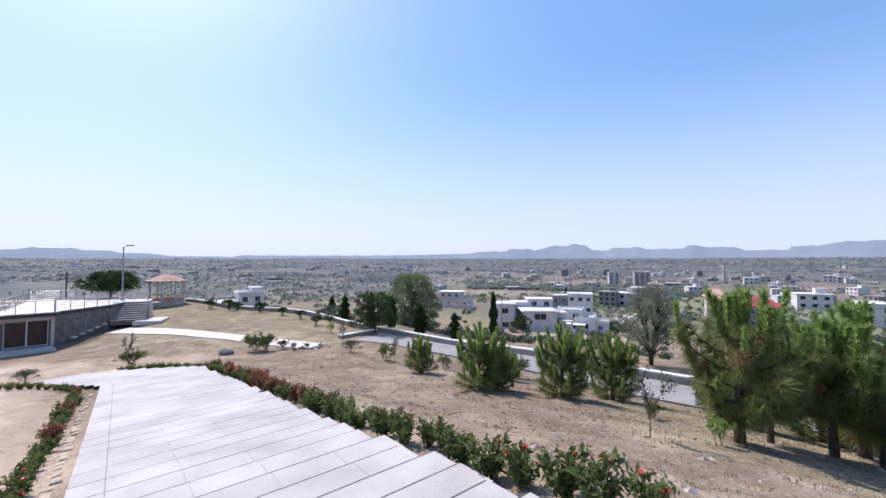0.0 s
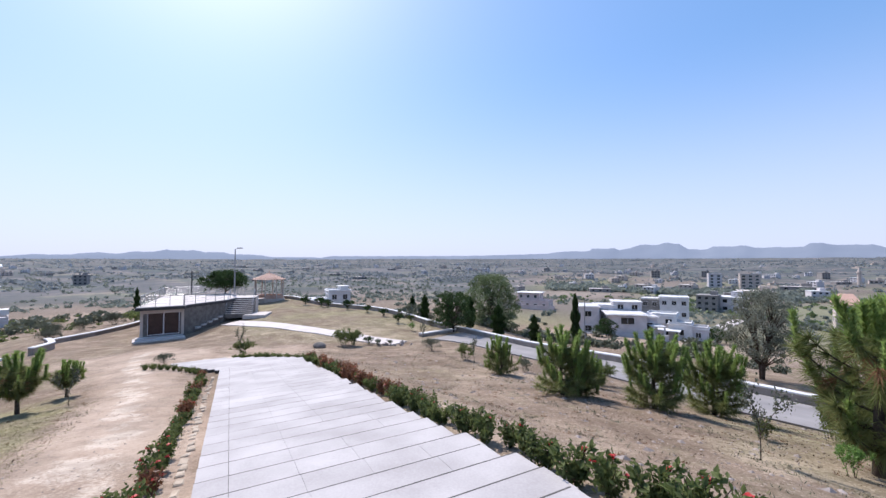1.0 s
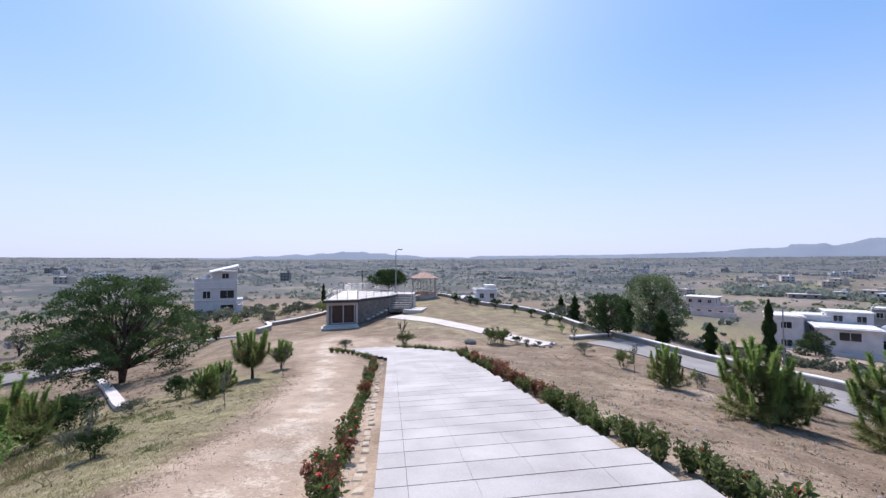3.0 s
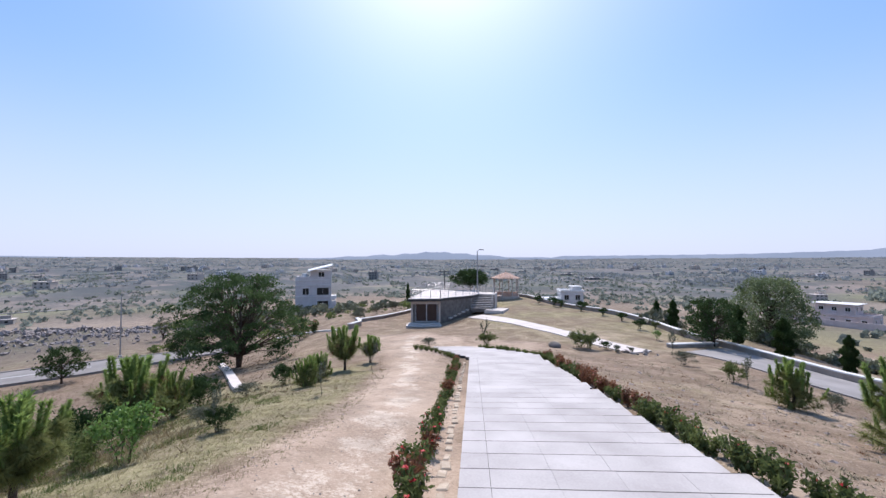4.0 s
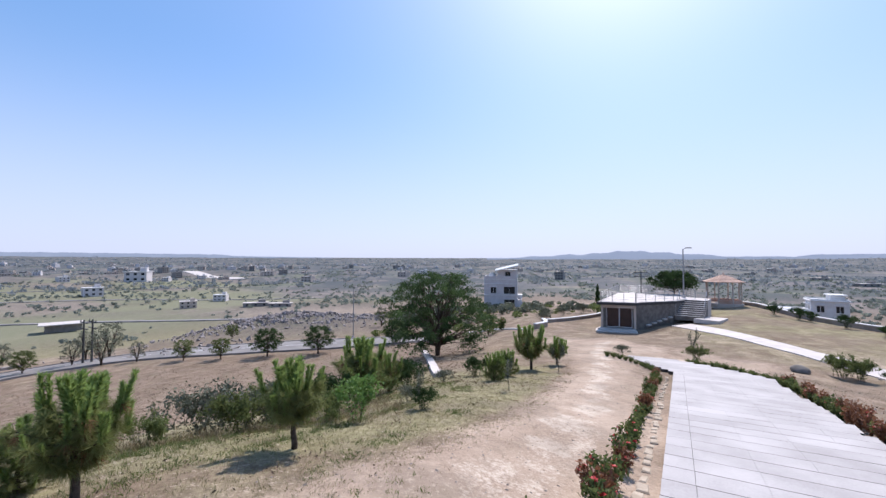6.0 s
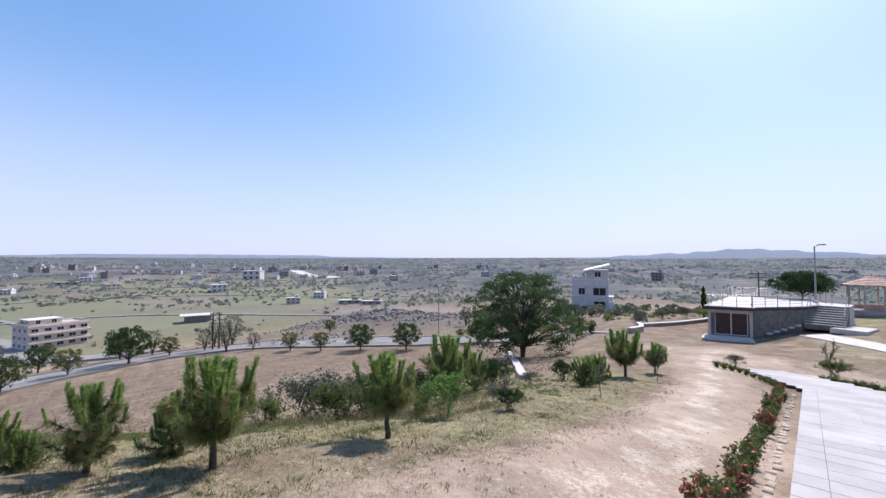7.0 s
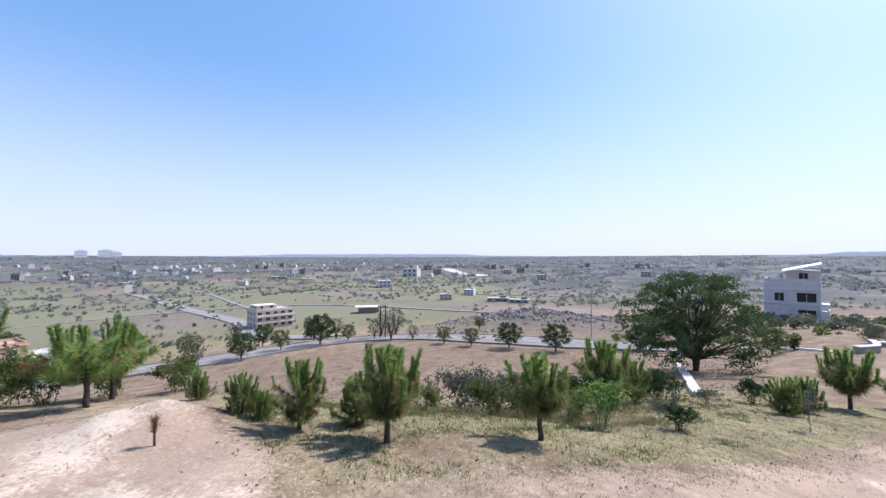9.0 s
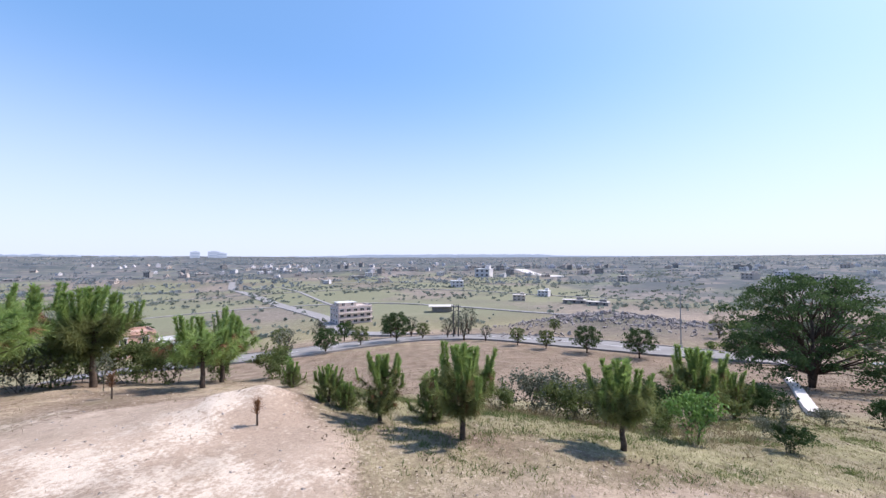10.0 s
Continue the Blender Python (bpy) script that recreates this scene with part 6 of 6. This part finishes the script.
tufts("grass_green", cover_spots(30000, 3, 18, 46, 132, lambda s, g, q: (s < 0.75) & (g > q * 0.8)), rng, M_GRASS, "tufts of green and yellowing grass on the slope", 0.042, 9, 0.006)
tufts("grass_dry", cover_spots(14000, 2.6, 22, -55, 165, lambda s, g, q: (s < 0.45 + 0.6 * q)), rng, M_STRAW, "short dry straw-coloured grass", 0.035, 6, 0.006)
tufts("grass_lawn", cover_spots(5000, 15, 42, -20, 60, lambda s, g, q: (s < 0.7 * q + 0.2)), rng, M_STRAW, "short dry grass of the lawn", 0.035, 8, 0.012)
tufts("tall_straw", cover_spots(380, 7.2, 11.5, 76, 114, lambda s, g, q: (s < 0.6) & (q > 0.2)), rng, M_STRAW, "tall dry straw behind the pines on the crest", 0.22, 12, 0.010)
tufts("weeds", cover_spots(700, 5.5, 12, 85, 130, lambda s, g, q: g > 0.4), rng, M_LEAF2, "low green weeds along the crest", 0.075, 10, 0.010, "weeds")


def pebbles(name, spots, s0, s1, material, label):
    z = height(spots[:, 0], spots[:, 1])
    p = np.concatenate([spots, z[:, None]], 1)
    n = len(p)
    s = (s0 + (s1 - s0) * rng.rand(n, 1) ** 4)
    a = rng.rand(n) * 6.28
    ex, ey = np.stack([np.cos(a), np.sin(a), 0 * a], 1), np.stack([-np.sin(a), np.cos(a), 0 * a], 1)
    q = [p + ex * s, p + ey * s * 0.7, p - ex * s, p - ey * s * 0.7]
    top = p + (0, 0, 1) * s * 0.5 + ex * s * 0.2
    f = np.concatenate([np.stack([q[i], q[(i + 1) % 4], top], 1) for i in range(4)])
    return solid(name, poly_mesh(name, f, material), material, label, "pebbles", "stuff")


pebbles("pebbles", cover_spots(20000, 2.4, 24, -55, 165, lambda s, g, q: s > 0.22 + 0.4 * q), 0.006, 0.034, M_ROCK, "loose pale pebbles on the bare soil")

pebbles("stones_slope", cover_spots(1100, 5, 21, -52, 30, lambda s, g, q: q > 0.3), 0.025, 0.12, M_ROCK, "pale loose stones scattered down the slope")
tufts("dead_brush", cover_spots(420, 4.5, 24, -52, 60, lambda s, g, q: (q > 0.2) & (s < 0.62)), rng, M_DEADN, "scraps of dead brown brush on the slope", 0.06, 22, 0.009, "brush")
M_CLOD = mat("dry_earth_clods", (0.22, 0.17, 0.13), (0.42, 0.335, 0.26), 0.8, 0.95, 0.3, 30, vary=0.3)
M_LITTER = mat("fallen_leaf_litter", (0.085, 0.06, 0.04), (0.20, 0.14, 0.092), 1.0, 0.9, 0, 20, vary=0.4)


def clumped(spots, cut, f=1.0):
    """Those of the spots that fall into patches a stride across."""
    x, y = spots[:, 0] * f, spots[:, 1] * f
    k = np.sin(x * 1.7 + 2.1 * np.sin(y * 1.1)) * np.sin(y * 1.9 + 1.7 * np.sin(x * 1.3)) + 0.6 * np.sin(x * 4.3 + y * 3.7)
    return spots[k > cut + 0.5 * (rng.rand(len(spots)) - 0.5)]


def litter(name, spots, size, material, label):
    """Dead leaves and twigs lying flat on the ground."""
    p = np.concatenate([spots, height(spots[:, 0], spots[:, 1])[:, None] + 0.006 + 0.012 * rng.rand(len(spots), 1)], 1)
    return solid(name, poly_mesh(name, leaves(rng, p, size, 0.95, 0.4), material), material, label, "leaf litter", "stuff")


pebbles("clods_slope", clumped(cover_spots(16000, 4, 27, -55, 40, lambda s, g, q: q > 0.05), -0.6), 0.012, 0.05, M_CLOD, "crumbled clods of dry earth on the slope")
pebbles("clods_track", cover_spots(6000, 3, 20, 40, 170, lambda s, g, q: s > 0.3), 0.006, 0.03, M_CLOD, "crumbled clods of dry earth on the trodden soil")
litter("litter_slope", clumped(cover_spots(22000, 4, 24, -55, 40, lambda s, g, q: q > 0.05), 0.35), 0.05, M_LITTER, "drifts of brown leaf litter on the slope")
litter("litter_crest", clumped(cover_spots(12000, 3, 18, 46, 135, lambda s, g, q: s < 0.8), 0.45), 0.045, M_LITTER, "brown leaf litter among the grass of the crest")
tufts("weeds_slope", clumped(cover_spots(9000, 4.5, 26, -55, 36, lambda s, g, q: s < 0.75), 0.35, 0.6), rng, M_LEAF4, "low grey-green weeds in patches on the slope", 0.05, 8, 0.011, "weeds")
tufts("weeds_crest", clumped(cover_spots(11000, 4, 15, 66, 130, lambda s, g, q: g > 0.35), 0.3, 0.8), rng, M_LEAF2, "patches of green weeds along the crest", 0.06, 11, 0.010, "weeds")
tufts("brush_low", cover_spots(9000, 11, 52, 64, 132, lambda s, g, q: s < 0.5), rng, M_LITTER, "low dry brush on the slope above the road", 0.07, 8, 0.02, "brush")
# dead sticks by the crest and stakes by saplings
for x, y, hh in ((-3.5, -4.3, 0.31), (-3.63, -7.68, 0.4)):
    t = thing("dead_seedling", pose(x, y, ground(x, y), 0, 0, 30), "browned dead pine seedling standing in bare soil", "seedling")
    part("stem", rod(bmesh.new(), (0, 0, -0.05), (0.01, 0, hh * 0.6), 0.016, 0.01, 6), M_BARK, t)
    n3 = needles(np.random.RandomState(3), np.array([[0.01, 0, hh * f] for f in (0.45, 0.55, 0.65, 0.75, 0.85)]), np.array([[0.1, 0, 1.0]] * 5), 42, hh * 0.42, 0.006, 0.75)
    part("needles", poly_mesh("needles", n3, M_DEADN), M_DEADN, t)

# ---------------------------------------------------------------- the stepped path
path = tagged(new("pavement_path"), "pale stone slab path descending the hill in long low steps", "path", kind="structure")
TREAD, SLAB_T = 0.62, 0.05


def slab_mesh(w, name="slab"):
    return mesh_of(box(bmesh.new(), (0, 0, 0), (w, TREAD - 0.034, SLAB_T), 0, 0.0015), name, M_SLAB)


PATTERNS = ((0.39, 0.80, 0.80, 0.80, 0.80), (0.39, 1.60, 0.80, 0.80), (0.39, 0.80, 1.60, 0.80), (0.39, 0.80, 0.80, 1.60), (0.39, 0.80, 0.80, 1.60), (0.39, 1.60, 1.60))
SLABS = {w: slab_mesh(w - (0.008 if w < 0.4 else 0.002)) for w in {q for p in PATTERNS for q in p}}
u0 = -3.45
while u0 < PATH_END:
    # rows are shorter on the steep upper stretch
    tr = 0.5 if u0 < 3.0 else 0.56 if u0 < 4.5 else 0.61
    ub, uf = u0, u0 + tr
    um = (ub + uf) / 2
    u0 = uf
    lean = Matrix.Rotation(-math.atan(0.0182), 4, "Y")
    drop = path_z(uf, 0) - path_z(ub, 0) + 0.07
    at_z = lambda w: (path_z(ub, w) + path_z(uf, w)) / 2
    tilt = math.atan2(drop, tr)
    lo = PATH_L - max(0.0, um - 20.5) * 0.5
    turn = Matrix.Rotation(HEAD, 4, "Z")
    long_ = Matrix.Diagonal((1, (tr - 0.034) / (TREAD - 0.034), 1, 1))
    end = rs.uniform(-.13, .07)
    # bed of the row: dark mortar that shows as the line of its front edge
    hi = PATH_R - 0.08 + end - 0.36 * max(0.0, um - 20.8) ** 1.5
    if hi - lo < 0.4:
        break
    ob = part("step_bed", box(bmesh.new(), (0, 0, -0.112), (hi - lo - 0.01, tr, 0.27)), M_BED, path)
    x, y = from_uw(um, (lo + hi) / 2)
    ob.matrix_world = Matrix.Translation((x, y, at_z((lo + hi) / 2) - 0.012)) @ turn @ Matrix.Rotation(tilt, 4, "X") @ lean
    if um > 20.4:
        ob = part("slab", slab_mesh(hi - lo), M_SLAB, path)
        ob.matrix_world = Matrix.Translation((*from_uw(um - 0.009, (lo + hi) / 2), at_z((lo + hi) / 2) - 0.008)) @ turn @ Matrix.Rotation(tilt, 4, "X") @ lean @ long_
        continue
    w, row = PATH_L, rs.choice(PATTERNS)
    for i, sw in enumerate(row):
        e = end if i == len(row) - 1 else 0.0
        c = w + (sw + e) / 2
        w += sw
        if c - sw / 2 < lo - 0.1 or c + sw / 2 > hi + 0.25:
            continue
        x, y = from_uw(um - 0.011, c)
        ob = part("slab", SLABS[sw], M_SLAB, path)
        ob.matrix_world = (Matrix.Translation((x, y, at_z(c) - 0.008 + rs.uniform(-.002, .002))) @ turn @ Matrix.Rotation(tilt, 4, "X") @ lean @ long_
                           @ Matrix.Diagonal(((sw + e) / sw, 1, 1, 1)))
# broken edging stones along the left edge
for k in range(50):
    x, y = from_uw(1.2 + k * 0.37 + rs.uniform(-.06, .06), -0.42 + rs.uniform(-.04, .04))
    part("edging_stone", box(bmesh.new(), (0, 0, 0), (rs.uniform(0.1, 0.17), rs.uniform(0.28, 0.37), 0.08), 0, 0.02), M_EDGE, path).matrix_world = pose(x, y, ground(x, y) + rs.uniform(-.035, -.01), rs.uniform(-14, -8), rs.uniform(-8, 8), 40 + rs.uniform(-5, 5))
